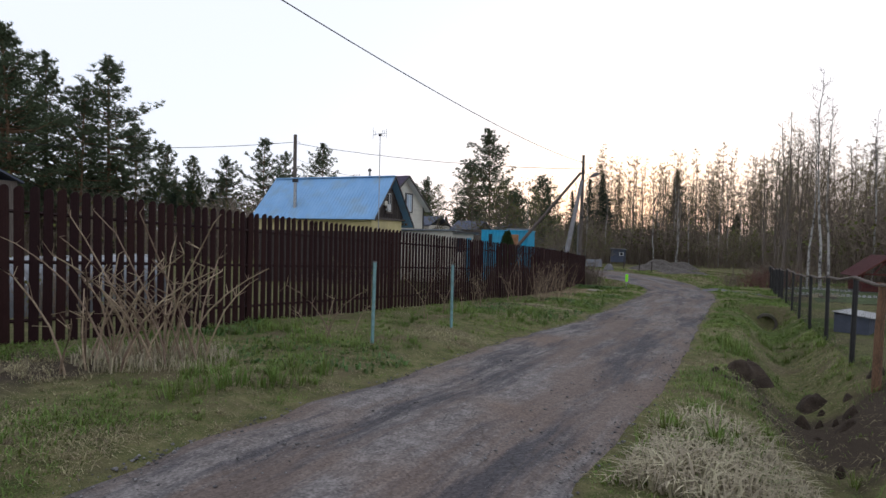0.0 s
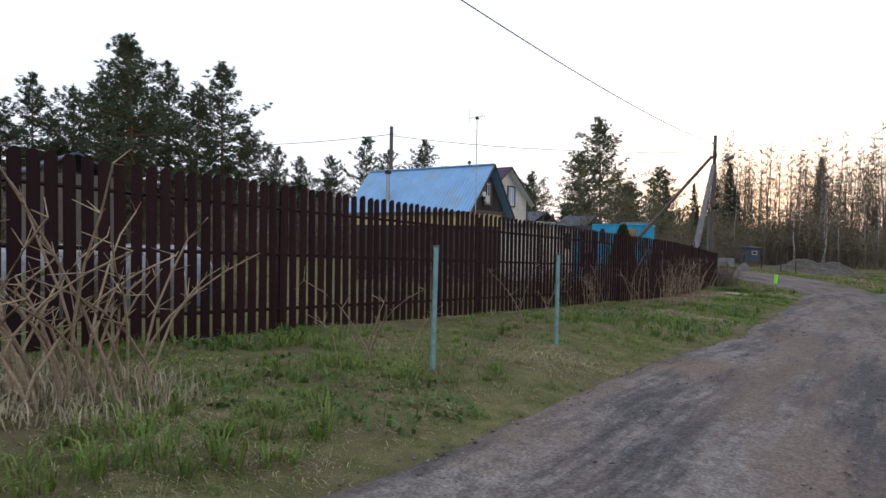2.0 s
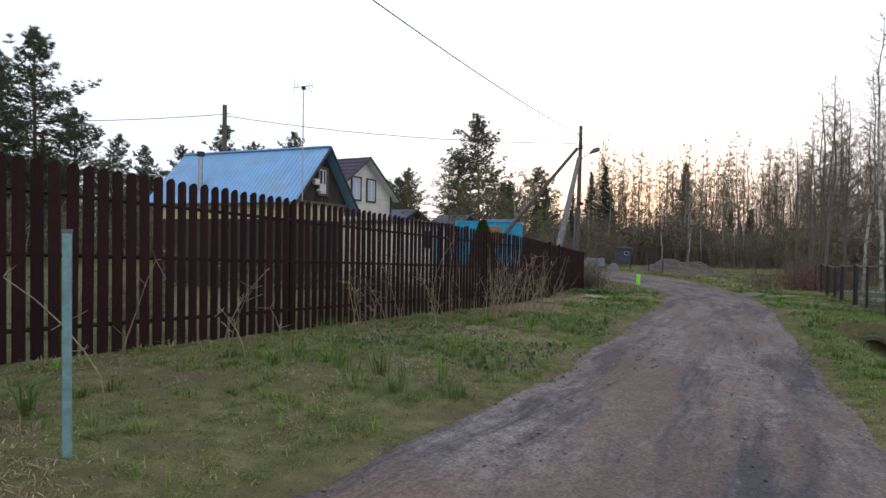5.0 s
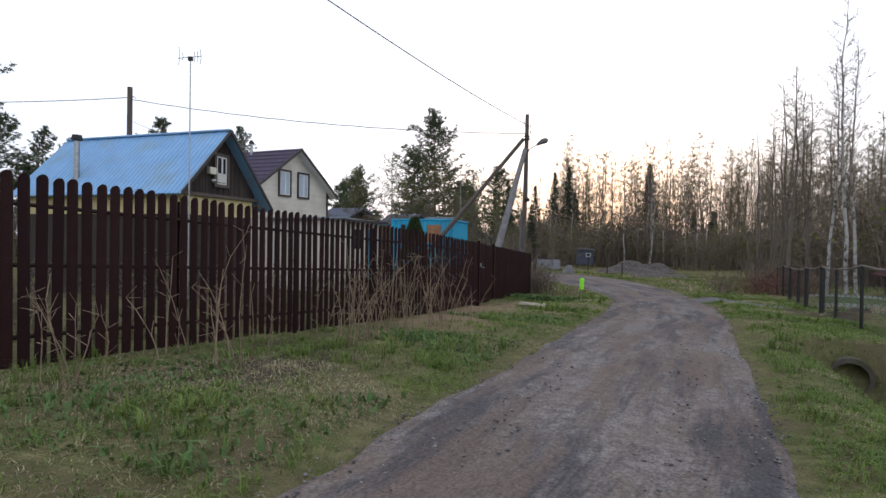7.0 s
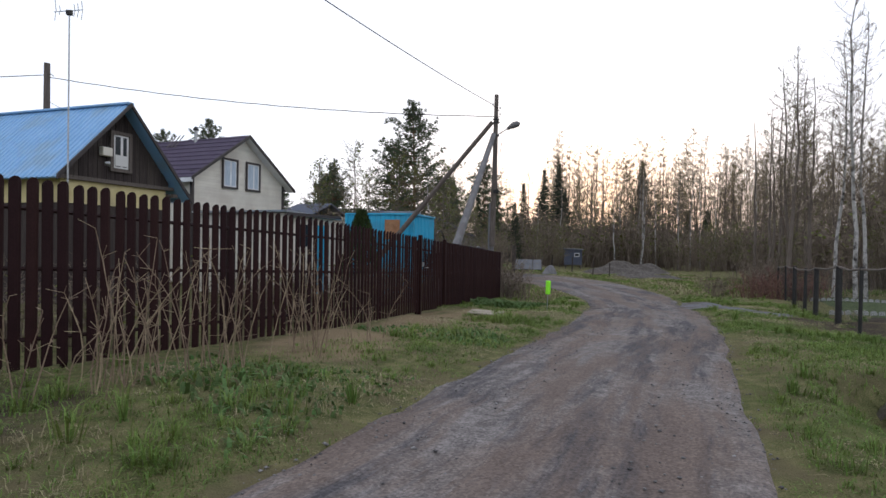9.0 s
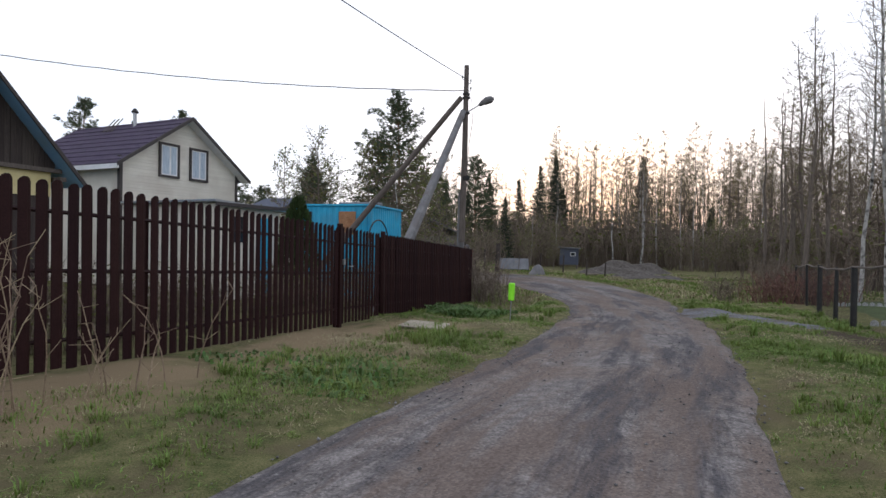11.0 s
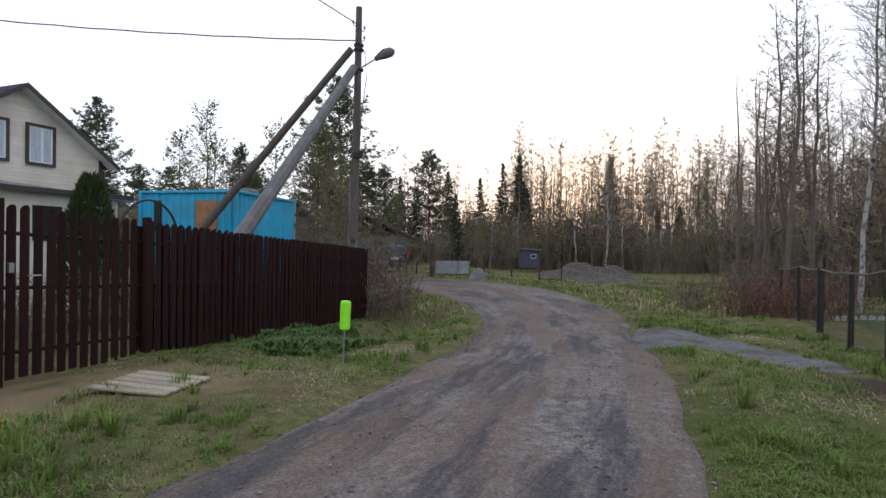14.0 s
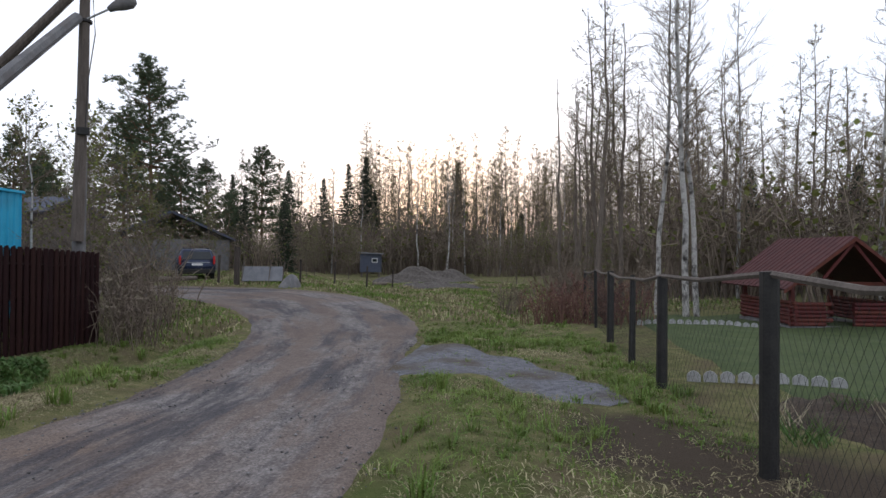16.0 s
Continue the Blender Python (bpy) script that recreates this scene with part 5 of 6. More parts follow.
plant(pines[3], [(-34.5, 52.9, 0.75), (-50.2, 58.2, 0.89), (-32.6, 72.6, 0.56), (-37.4, 74.6, 0.64), (-45.7, 42.6, 0.63)], (0.85, 1.0))
mid_pine = thing_tree("pine_tree", pine(17.2, 61, 1.4, 1.3, 1.2), PINE_MATS, "broad pine beyond the blue cabin", "pines beyond the cabin")
plant(mid_pine, [(6.3, 76.4, 1.0), (3.6, 80, 0.78), (15.2, 86, 0.72), (10.4, 78.5, 0.55), (-2.5, 74, 0.6), (9.0, 72, 0.5)])
spruce = thing_tree("spruce_tree", conifer(18, 71), (M_bark, M_bark, M_spruce), "dark narrow spruce at the wood's edge", "spruces in the wood")
plant(spruce, [(24, 104, 0.72), (27.5, 106, 0.86), (30.5, 107, 0.93), (19, 102, 0.72), (49, 118, 1.06), (33, 112, 0.7), (13.5, 78, 0.42), (16.5, 71, 0.36), (40.5, 49, 0.4), (12, 96, 0.6)])

BIRCH_MATS, GREY_MATS = (M_birch, M_twig, M_leaf), (M_bark, M_twig, M_leaf)
birch = thing_tree("birch_tree", bare_tree(19, 81, 0.17, 0.3, 34, 0, 0.17, 12), BIRCH_MATS, "leafless white-barked birch beside the garden", "birches by the garden")
plant(birch, [(26.5, 39.0, 0.8), (26.1, 39.9, 0.66), (27.6, 39.7, 0.72), (34, 44, 0.72), (37, 40, 0.7)], (0.65, 0.95))
slim = [thing_tree("birch_tree", bare_tree(15, 90 + k, 0.13, 0.4, 24, 0, 0.11, 6), BIRCH_MATS, "slender white birch at the wood's edge", "slender birches") for k in range(2)]
plant(slim[0], [(31, 82, 0.8), (35, 84, 0.85), (38, 86, 0.9), (42, 85, 0.85), (23, 90, 0.75), (7.2, 46.5, 0.45), (36.2, 86, 0.8), (46, 90, 0.9)])
plant(slim[1], [(33.5, 80, 0.82), (36.5, 88, 0.9), (40, 84, 0.88), (44, 83, 0.8), (27, 92, 0.8), (33, 86, 0.9), (50, 84, 0.9)])
asp = [thing_tree("aspen_tree", bare_tree(15.5, 100 + k, 0.17, 0.3, 34, 1, 0.15, 8), GREY_MATS, "tall bare grey aspen with budding twigs", "bare aspens") for k in range(3)]
plant(asp[0], [(27.6, 45.3, 0.9), (30.4, 47.3, 0.84), (37.2, 59.6, 1.02), (33, 55, 0.86), (41, 62, 0.95), (46, 48, 0.85), (55, 60, 1.0), (43, 40, 0.8), (52, 40, 0.85)])
plant(asp[1], [(28.4, 46.6, 0.86), (35.8, 58, 0.92), (38.5, 60, 0.95), (43, 55, 0.9), (50, 52, 0.95), (48, 66, 1.0), (40, 36, 0.72), (47, 34, 0.8)])
plant(asp[2], [(29.2, 45.7, 0.8), (39.5, 57, 0.9), (42.5, 48, 0.85), (36.5, 47, 0.75), (58, 48, 1.0), (46, 60, 1.0), (39, 31, 0.75), (55, 33, 0.9)])
snag = thing_tree("dead_tree", bare_tree(12, 120, 0.05, 0.55, 7, 0, 0.13, 2), GREY_MATS, "thin dead trunk with few twigs", "dead trunks")
plant(snag, [(30, 52.2, 1.0), (31.3, 52.6, 0.97), (40, 96, 1.2), (35, 98, 1.3), (32.5, 96, 1.25), (37, 94, 1.2)])
small = thing_tree("young_tree", bare_tree(6.5, 130, 0.3, 0.12, 30, 2, 0.06, 9), (M_bark, M_twig, M_leaf), "young budding tree by the yard", "young trees")
plant(small, [(9.2, 44.5, 0.8), (8.0, 49, 1.1), (5.2, 52, 1.2), (2.5, 50, 1.3), (10.5, 46.0, 0.55), (-0.5, 55, 1.2), (8.6, 53, 0.95), (6.5, 57, 1.2), (19, 72, 0.7), (22.5, 76, 0.75), (34.5, 66, 0.8), (30.5, 49, 0.55), (28, 46, 0.5), (11.5, 62, 0.8), (8, 63, 1.0), (3.6, 47.5, 1.0), (17.5, 64, 0.5), (31.5, 44, 0.55), (37, 66, 0.8)])
thz = ground_z(4.2, 36.5)
th = Soup()
random.seed(5)
for _ in range(5200):
    t = random.random()
    a, rr = random.uniform(0, 6.28), (0.62 * (1 - t ** 2.6) + 0.08) * (0.8 + 0.25 * random.random())
    th.blade((rr * math.cos(a), rr * math.sin(a), 3.45 * t), (0.09 * math.cos(a), 0.09 * math.sin(a), random.uniform(0.08, 0.2)), 0.06)
thuja = tagged(empty("thuja", pose(4.2, 36.6, thz)), "dense dark green columnar thuja behind the fence", "shrub")
put("crown", th.mesh("crown"), M_thuja, thuja)
part("trunk", tube(bmesh.new(), [(0, 0, -0.2), (0, 0, 3.1)], [0.3, 0.1], 8), M_thuja, thuja)


# ---- the wood beyond ----
def scatter(name, sources, spots, material, label):
    """One joined mesh of many plants, from arrays."""
    V, F, o = [], [], 0
    for i, (x, y, k) in enumerate(spots):
        v, f = sources[i % len(sources)]
        a = i * 2.399
        c, s = math.cos(a) * k, math.sin(a) * k
        z = float(height(np.array([x]), np.array([y]), np.array([9.0]), np.array([-1.0]))[0])
        V.append(np.stack([v[:, 0] * c - v[:, 1] * s + x, v[:, 0] * s + v[:, 1] * c + y, v[:, 2] * k + z], -1))
        F.append(f + o)
        o += len(v)
    ob = put(name, mesh_np(name, np.concatenate(V), np.concatenate(F)), material)
    return tagged(ob, label, "woodland", kind="stuff")


rnd = np.random.RandomState(4)


def wood_spots(n, r0, r1, a0, a1, k0, k1, front=None):
    out = []
    while len(out) < n:
        a, r = radians(rnd.uniform(a0, a1)), rnd.uniform(r0, r1)
        x, y = 10 + r * math.sin(a), 25 + r * math.cos(a)
        out.append((x, y, rnd.uniform(k0, k1)))
    return out


far_bare = [bare_tree(20, 200 + k, 0.15, 0.3, 30, 4, 0.12, 5, fine=2.0) for k in range(5)]
spots = wood_spots(190, 88, 128, 12, 46, 0.8, 1.15) + wood_spots(40, 84, 110, 0, 18, 0.5, 0.85) + wood_spots(75, 45, 78, 44, 100, 0.6, 0.95)
scatter("woodland_trunks", [t[0].arrays() for t in far_bare], spots, M_bark, "many bare grey trunks of the far wood")
scatter("woodland_twigs", [t[1].arrays() for t in far_bare], spots, M_twig, "bare brown twigs of the far wood")
scatter("woodland_buds", [t[2].arrays() for t in far_bare], spots, M_bud, "yellow-brown opening buds of the far wood")
far_fir = [conifer(11, 220 + k, 0.33) for k in range(2)]
spots = wood_spots(26, 90, 120, -8, 50, 0.5, 0.9) + wood_spots(22, 52, 80, -60, -8, 0.4, 0.75) + wood_spots(30, 42, 66, 56, 105, 0.6, 1.0)
scatter("woodland_firs", [t[2].arrays() for t in far_fir], spots, M_spruce, "dark young firs between the trunks of the wood")
far_pine = [pine(13, 230 + k, 0.3, 1.2, 2.1) for k in range(2)]
spots = wood_spots(80, 62, 100, -70, -10, 0.55, 0.9) + wood_spots(12, 50, 80, -14, 2, 0.4, 0.7)
scatter("woodland_pines", [t[2].arrays() for t in far_pine], spots, M_needle, "green pine crowns of the far wood")
scatter("woodland_pine_trunks", [t[0].arrays() for t in far_pine], spots, M_pinebark, "reddish pine trunks of the far wood")


def thicket(seed, h, stems, lean=0.25, leaves=0):
    random.seed(seed)
    s, lf = Soup(), Soup()
    for _ in range(stems):
        a = random.uniform(0, 6.28)
        p = Vector((random.gauss(0, 0.5), random.gauss(0, 0.5), -0.1))
        d = Vector((math.cos(a) * lean, math.sin(a) * lean, 1))
        L = h * random.uniform(0.5, 1.1)
        q = [p, p + d * L * 0.4, p + d * L * 0.75 + Vector((random.gauss(0, 0.1), random.gauss(0, 0.1), 0)), p + Vector((d.x * 1.5, d.y * 1.5, 0.95)) * L]
        s.tube([tuple(v) for v in q], 0.02, 0.006, 3)
        for _ in range(7):
            o = q[1].lerp(q[3], random.random())
            s.blade(o, Vector((random.gauss(0, 1), random.gauss(0, 1), random.gauss(0.6, 0.6))).normalized() * h * random.uniform(0.08, 0.22), 0.03)
            if random.random() < leaves:
                lf.leaf(o + Vector((random.gauss(0, 0.2), random.gauss(0, 0.2), random.gauss(0, 0.2))), random.uniform(0.08, 0.18))
    return s, lf


bush = [thicket(300 + k, 3.4, 40, 0.22, 0.35) for k in range(3)]
spots = wood_spots(330, 62, 112, 6, 52, 1.2, 2.6) + wood_spots(170, 30, 56, 46, 105, 1.0, 2.4) + wood_spots(110, 40, 70, -34, 8, 0.7, 1.6)
spots = [(x, y, k) for x, y, k in spots if not (x < 24 and y < 66) or x < 8]
# Unseen low shrubs, added behind the fence to darken its gaps.
yard = [(float(np.interp(y, [-6.4, 25.5, 40.4], [-13.2, 4.66, 10.35])) - rnd.uniform(1.2, 5), y, rnd.uniform(0.32, 0.46)) for y in np.concatenate([rnd.uniform(-2, 28, 44), rnd.uniform(28, 39, 26)])]
# The last 80 bushes are added to cover bright sky below the left pines.
spots += yard + wood_spots(80, 42, 75, -82, -30, 1.4, 2.4)
scatter("undergrowth", [b[0].arrays() for b in bush], spots, M_twig, "dense bare undergrowth of the wood, with shrubs added to darken the fence gaps")
scatter("undergrowth_leaves", [b[1].arrays() for b in bush], spots, M_leaf, "thin young leaves in the undergrowth")
rt = thicket(320, 1.5, 60, 0.3)
for x, y, k in ((22.6, 39.4, 1.0), (23.6, 38.6, 1.0), (22.9, 40.6, 0.9), (24.5, 40.5, 1.0)):
    b = put("red_stemmed_shrub", rt[0].mesh("red_stemmed_shrub"), M_redtwig)
    b.matrix_basis = pose(x, y, ground_z(x, y), 0, 0, x * 99) @ Matrix.Scale(k, 4)
    tagged(b, "leafless reddish twiggy shrub by the garden fence", "shrub", group="reddish shrubs")
grey = thicket(330, 2.2, 50, 0.25)
for x, y, k in ((10.9, 40.2, 0.75), (11.1, 41.4, 0.8), (10.7, 42.8, 1.1), (10.2, 44.5, 1.2), (26, 45, 0.8), (27.5, 47.5, 0.9), (29, 44, 1.0), (25.5, 48.8, 0.9), (29.5, 51, 1.1), (9.4, 46, 1.2)):
    b = put("bare_shrub", grey[0].mesh("bare_shrub"), M_twig)
    b.matrix_basis = pose(x, y, ground_z(x, y), 0, 0, x * 99) @ Matrix.Scale(k, 4)
    tagged(b, "leafless brown shrub at the ditch", "shrub", group="bare shrubs")


def bed_plant(x, y, h, material, seed, label):
    random.seed(seed)
    b = Soup()
    for _ in range(70):
        a = random.uniform(0, 6.28)
        b.blade((random.gauss(0, 0.1), random.gauss(0, 0.1), 0), (math.cos(a) * h * 0.5, math.sin(a) * h * 0.5, h * random.uniform(0.4, 1)), 0.014)
    o = put("bed_plant", b.mesh("bed_plant"), material)
    o.matrix_basis = pose(x, y, ground_z(x, y) + 0.02)
    tagged(o, label, "plant", group="plants in the bed")


for k, (x, y) in enumerate(((18.0, 28.6), (18.5, 29.3), (19.2, 28.5), (19.6, 29.3), (18.6, 27.8), (20.3, 28.8))):
    bed_plant(x, y, 0.3 + 0.06 * (k % 3), M_straw if k % 3 else M_weed, 400 + k, "dry tufted perennial in the dark flower bed" if k % 3 else "fresh green tuft in the dark flower bed")

# ---- stalks before the fence ----
def stalks(name, x, y, n, h, spread, lean, seed, label, thick=0.011, side=0.35):
    random.seed(seed)
    s = Soup()
    for _ in range(n):
        px, py = random.gauss(0, spread), random.gauss(0, spread * 0.5)
        a = random.uniform(0, 6.28)
        d = Vector((math.cos(a) * lean, math.sin(a) * lean, 1))
        L = h * random.uniform(0.45, 1.1)
        q, pts = Vector((px, py, -0.05)), []
        for k in range(6):
            pts.append(tuple(q))
            q = q + d.normalized() * L / 5
            d += Vector((random.gauss(0, 0.1) + d.x * side, random.gauss(0, 0.1) + d.y * side, -0.05))
        s.tube(pts, thick, thick * 0.45, 5)
        for _ in range(7):
            o = Vector(pts[random.randint(2, 5)])
            e = o + Vector((random.gauss(0, 1), random.gauss(0, 1), random.gauss(0.8, 0.6))).normalized() * random.uniform(0.04, 0.22)
            s.tube([tuple(o), tuple(e)], thick * 0.4, 0.003, 3)
    ob = put(name, s.mesh(name), M_stalk)
    ob.matrix_basis = pose(x, y, ground_z(x, y), 0, 0, 61)
    return tagged(ob, label, "shrub", group="dead stalks on the verge")


stalks("dry_shrub", -3.5, 6.6, 44, 1.95, 0.42, 0.3, 1, "clump of bare grey-brown canes arching before the fence", 0.014)
stalks("dry_shrub", -1.9, 8.9, 6, 1.2, 0.3, 0.35, 2, "sparse bare canes arching before the fence", 0.01)
for i, (x, y, n, h) in enumerate(((1.0, 16.8, 7, 1.5), (2.4, 17.6, 8, 1.5), (3.6, 20.2, 20, 1.5), (4.1, 20.9, 16, 1.55), (4.8, 22.4, 18, 1.4), (3.2, 19.6, 8, 1.3), (1.5, 18.2, 4, 1.2), (5.5, 23.5, 8, 1.1), (0.2, 14.0, 4, 1.1), (-0.4, 12.7, 2, 1.6))):
    stalks("dry_shrub", x, y, n, h, 0.3, 0.16, 10 + i, "leafless upright canes growing before the brown fence", 0.008, 0.15)


# ---- grass ----
def grass(name, n, x0, x1, y0, y1, h0, h1, material, label, keep, width=0.008, droop=0.6, seed=1, hug=False, tuft=0, tuft_r=0.07):
    r = np.random.RandomState(seed)
    if hug:
        i = r.randint(42, 350, n)
        left = r.random(n) < 0.62
        t = np.gradient(RC, axis=0)[i]
        t = t / np.linalg.norm(t, axis=1)[:, None]
        o = np.abs(r.uniform(0, 1, n)) ** 1.25 * np.where(left, 5.2, 4.0) - 0.05
        edge = np.where(left[:, None], RL[i], RR[i])
        sgn = np.where(left, 1, -1)
        x, y = edge[:, 0] - t[:, 1] * sgn * o + r.normal(0, 0.08, n), edge[:, 1] + t[:, 0] * sgn * o + r.normal(0, 0.08, n)
    else:
        x, y = r.uniform(x0, x1, n), r.uniform(y0, y1, n)
    d, s = road_distance(x, y)
    ok = keep(x, y, d, s, r)
    x, y, d, s = x[ok], y[ok], d[ok], s[ok]
    fan, vigour = None, 1.0
    if tuft:
        rad = tuft_r * r.uniform(0.4, 1.8, len(x))
        vigour = np.repeat(r.uniform(0.5, 1.4, len(x)), tuft)
        fan, off = r.uniform(0, 6.283, len(x) * tuft), np.abs(r.normal(0, 1, len(x) * tuft)) * np.repeat(rad, tuft)
        x, y = np.repeat(x, tuft) + np.cos(fan) * off, np.repeat(y, tuft) + np.sin(fan) * off
        d, s = np.repeat(d, tuft), np.repeat(s, tuft)
    z = (height(x, y, d, s) if not tuft else height(x, y)) - 0.02
    m = len(x)
    tall = 0.55 + 0.45 * np.clip(lumps(x, y, 1.6, seed + 40) + 0.5, 0, 1.6)
    h = r.uniform(h0, h1, m) * vigour * tall * (0.65 + 0.35 * step01(0.0, 0.5, d))
    a, w = r.uniform(0, 6.283, m) if fan is None else fan + r.normal(0, 0.5, m), r.uniform(0.6, 1.4, m) * width * (1 + np.hypot(x - 6, y - 12) * 0.02)
    le = h * r.uniform(0.15, 1.0, m) * droop
    dx, dy, sx, sy = np.cos(a), np.sin(a), -np.sin(a), np.cos(a)
    P = lambda f, g, k: np.stack([x + dx * le * f + sx * w * k, y + dy * le * f + sy * w * k, z + h * g], -1)
    V = np.stack([P(0, 0, -1), P(0, 0, 1), P(0.3, 0.6, 0.7), P(0.3, 0.6, -0.7), P(1, 1 - 0.25 * droop, 0)], 1).reshape(-1, 3)
    b = (np.arange(m) * 5)[:, None]
    F = np.concatenate([b + [[0, 1, 2]], b + [[0, 2, 3]], b + [[3, 2, 4]]])
    return tagged(put(name, mesh_np(name, V, F), material), label, "grass", kind="stuff")


def fence_x(y):
    return np.interp(y, [-6.4, 25.5, 40.4], [-13.2, 4.66, 10.35])


def on_verge(x, y, d, s, r, edge=0.04):
    left = (s > 0) & (x > fence_x(y) - 0.15) & (y < 41)
    right = (s < 0) & (x < 17.4 + 0.54 * (y - 28.2)) & ~((x > np.interp(y, [28.3, 30.4, 31.0, 31.7, 32.6, 33.4, 36], [16.5, 16.9, 17.0, 16.8, 16.3, 15.7, 16.5])) & (x < np.interp(y, [28.3, 30.5, 31.7, 33.2, 34.8, 36.6], [17.0, 17.5, 18.15, 18.3, 17.9, 17.2])) & (y > 28.3) & (y < 36.6) & (r.random(len(x)) < 0.93))
    far = y > 41
    pit = np.hypot(x - 11.85, y - 20.3) > 0.75
    return pit & (d > edge + 0.12 * lumps(x, y, 4, 77)) & (left | right | far) & (y > -3.5)


def patch(x, y, seed, s=0.8):
    return lumps(x, y, s, seed)


def sandy(x, y):
    """Share of trodden sand along the fence before the gate, and of dug soil by the ditch."""
    strip_w = x - fence_x(y) + 0.35 * lumps(x, y, 2.2, 91)
    sand = step01(20.5, 23, y) * (1 - step01(30.5, 32, y)) * (1 - step01(0.9, 2.1, strip_w))
    return np.maximum(sand, 0.8 * np.exp(-((x - 5.1) / 1.2) ** 2 - ((y - 6.4) / 1.8) ** 2))


def lush(x, y, s):
    """Green share: strong on the ditch side and in patches along the road."""
    return 0.42 + 0.25 * ((s < 0) & (y > 9)) + 0.45 * patch(x, y, 11, 1.3) + 0.3 * patch(x, y, 12, 3.5)


grass("green_grass", 330000, -8, 20, 0, 41, 0.04, 0.125, M_green, "short green spring grass on the verges", lambda x, y, d, s, r: on_verge(x, y, d, s, r) & (r.random(len(x)) < lush(x, y, s)) & (r.random(len(x)) > 1.1 * sandy(x, y)), width=0.0042, droop=1.6, seed=2, hug=True)
grass("green_grass_tufts", 11000, -8, 20, 0, 41, 0.06, 0.17, M_green, "scattered fresh green grass tufts on the verges", lambda x, y, d, s, r: on_verge(x, y, d, s, r, 0.1) & (r.random(len(x)) < lush(x, y, s) - 0.1) & (r.random(len(x)) > 1.2 * sandy(x, y)), width=0.004, droop=1.2, seed=12, hug=True, tuft=26, tuft_r=0.05)
grass("dry_grass", 400000, -8, 20, 0, 41, 0.02, 0.07, M_dry, "matted straw-coloured dead grass on the verges", lambda x, y, d, s, r: on_verge(x, y, d, s, r, 0.0) & (r.random(len(x)) < 1.1 - lush(x, y, s)) & (r.random(len(x)) > 0.9 * sandy(x, y)), width=0.0036, droop=4.5, seed=3, hug=True)
grass("dry_grass_tufts", 7000, -8, 20, 0, 41, 0.05, 0.11, M_dry, "bleached dead tufts lying over in the grass", lambda x, y, d, s, r: on_verge(x, y, d, s, r, 0.15) & (r.random(len(x)) < 0.8 - lush(x, y, s)) & (r.random(len(x)) > 1.1 * sandy(x, y)), width=0.0026, droop=1.7, seed=13, hug=True, tuft=24, tuft_r=0.06)
grass("tall_grass", 2400, -8, 20, 0, 41, 0.13, 0.3, M_green, "taller green tufts on the verge", lambda x, y, d, s, r: on_verge(x, y, d, s, r, 0.3) & (patch(x, y, 19, 1.5) > 0.35) & (r.random(len(x)) > 1.3 * sandy(x, y)), width=0.0055, droop=1.1, seed=4, hug=True, tuft=30, tuft_r=0.06)
grass("straw", 30000, 0.5, 4.6, 2.2, 7.0, 0.14, 0.34, M_straw, "bleached flattened straw tussock by the road", lambda x, y, d, s, r: (s < 0) & (d > 0.12) & (np.hypot((x - 2.2) / 1.1, (y - 4.3) / 1.3) < 1 + 0.3 * patch(x, y, 31, 2)), width=0.006, droop=1.5, seed=5)
grass("straw", 16000, -7, -1, 4.5, 9.5, 0.15, 0.45, M_straw, "dry straw at the foot of the canes", lambda x, y, d, s, r: (s > 0) & (np.hypot((x + 3.5) / 1.0, (y - 6.6) / 0.9) < 0.9 + 0.4 * patch(x, y, 33, 2)), width=0.005, droop=0.9, seed=6)
grass("far_grass", 90000, 4, 34, 40, 72, 0.08, 0.22, M_green, "green grass round the bend", lambda x, y, d, s, r: on_verge(x, y, d, s, r) & (r.random(len(x)) < 0.5 + 0.5 * patch(x, y, 13)), width=0.013, seed=7)
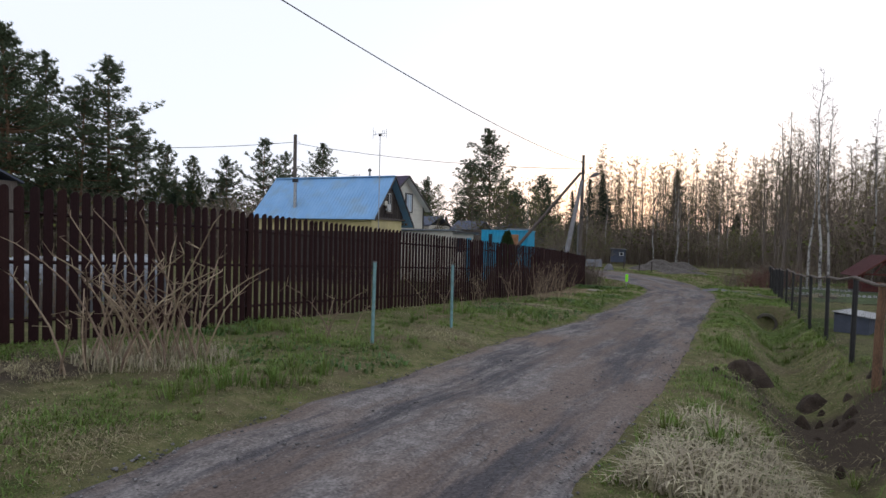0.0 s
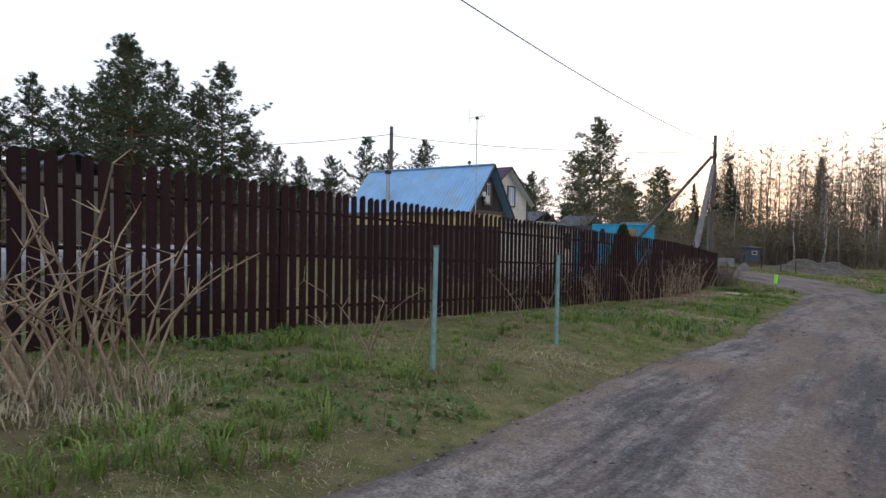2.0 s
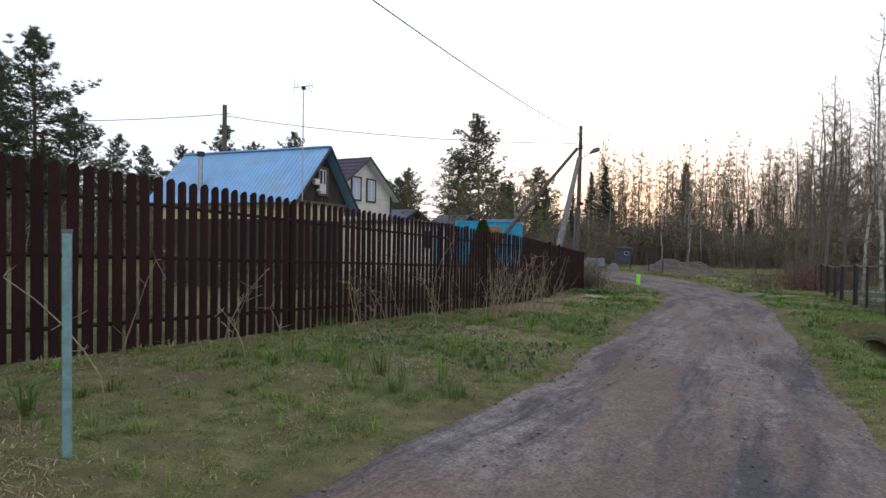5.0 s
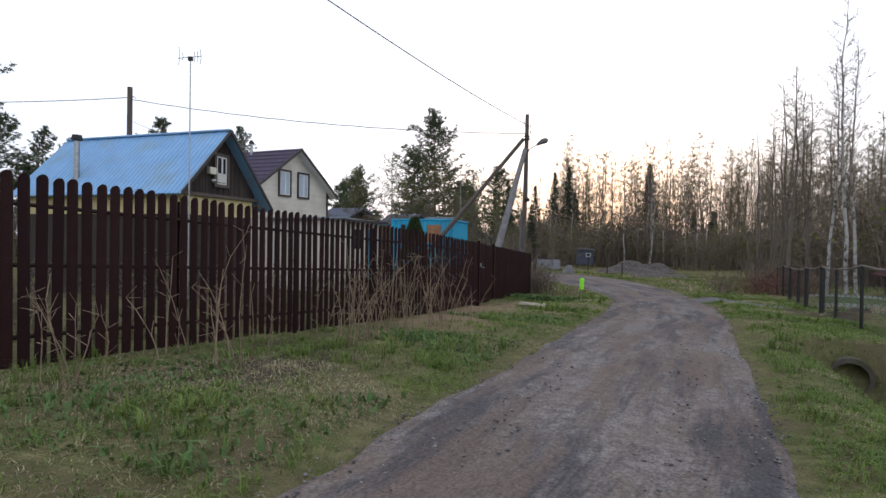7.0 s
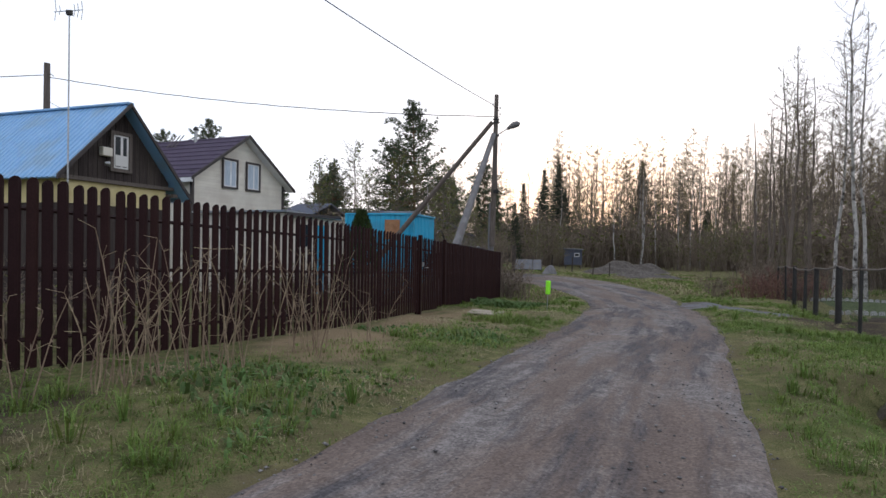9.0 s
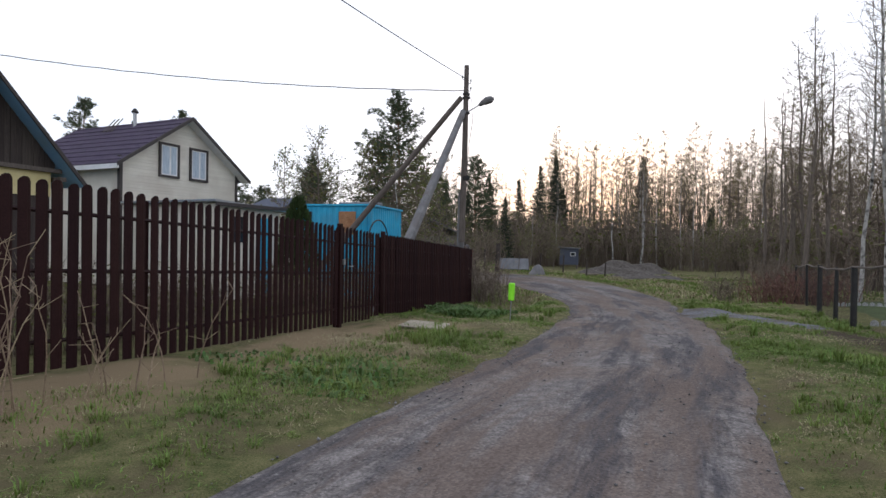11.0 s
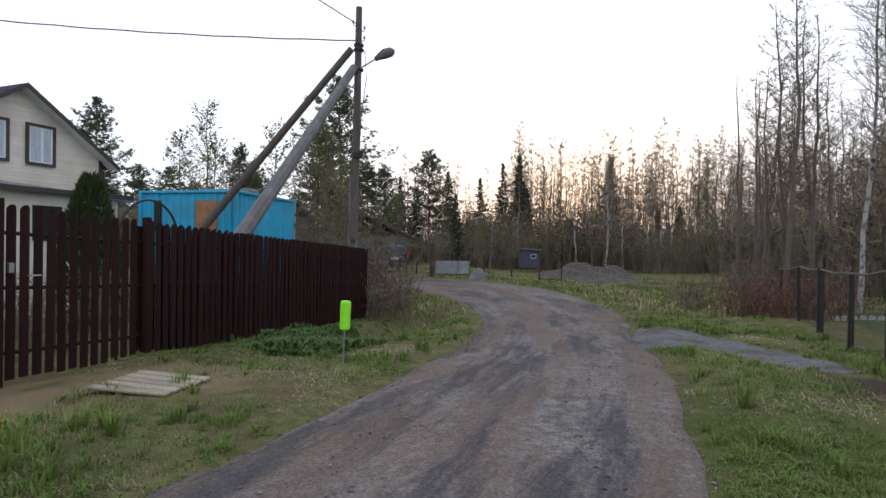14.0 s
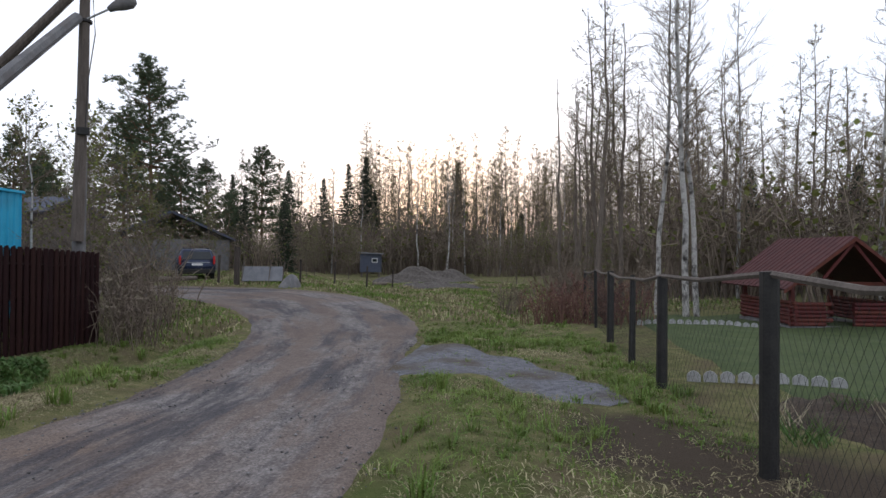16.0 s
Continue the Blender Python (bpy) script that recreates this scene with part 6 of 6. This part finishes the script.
grass("far_dry_grass", 90000, 4, 34, 40, 74, 0.08, 0.26, M_dry, "pale dead grass round the bend", lambda x, y, d, s, r: on_verge(x, y, d, s, r) & (r.random(len(x)) < 0.5 - 0.5 * patch(x, y, 13)), width=0.013, droop=1.3, seed=8)
grass("weeds", 26000, 7.5, 12.5, 32.2, 38, 0.12, 0.3, M_weed, "lush green weeds in the ditch by the fence", lambda x, y, d, s, r: (s > 0) & (d > 0.5) & (x > fence_x(y) + 0.05) & (np.hypot((x - 9.6) / 1.1, (y - 34.5) / 2.3) < 1 + 0.3 * patch(x, y, 35, 2)), width=0.022, droop=1.0, seed=9)
grass("weeds", 34000, -6, 8, 7, 26, 0.05, 0.17, M_weed, "low leafy green weeds along the fence", lambda x, y, d, s, r: (s > 0) & (d > 0.25) & (x > fence_x(y) + 0.05) & (patch(x, y, 37, 0.9) > 0.3), width=0.018, droop=1.2, seed=10)

# loose stones along the road
r = np.random.RandomState(8)
n = 20000
i = r.randint(44, 330, n)
u = np.clip(np.where(r.random(n) < 0.3, r.normal(0.0, 0.06, n) % 1.0, r.random(n)), 0, 1)
sx = RL[i, 0] + (RR[i, 0] - RL[i, 0]) * u + r.normal(0, 0.05, n)
sy = RL[i, 1] + (RR[i, 1] - RL[i, 1]) * u + r.normal(0, 0.05, n)
sz_ = height(sx, sy, np.full(n, -1.0), np.ones(n)) + 0.008
oct_v = np.array([(1, 0, 0), (-1, 0, 0), (0, 1, 0), (0, -1, 0), (0, 0, 1), (0, 0, -1)], float)
oct_f = np.array([(0, 2, 4), (2, 1, 4), (1, 3, 4), (3, 0, 4), (2, 0, 5), (1, 2, 5), (3, 1, 5), (0, 3, 5)])
size = 0.0035 + 0.008 * r.random(n) ** 5 * 2.4
V = oct_v[None] * r.uniform(0.6, 1.3, (n, 6, 3)) * size[:, None, None]
V[..., 2] *= 0.6
V += np.stack([sx, sy, sz_], -1)[:, None]
F = (oct_f[None] + (np.arange(n) * 6)[:, None, None]).reshape(-1, 3)
tagged(put("gravel", mesh_np("gravel", V.reshape(-1, 3), F), M_stone), "loose grey gravel stones on the road", "gravel", kind="stuff")
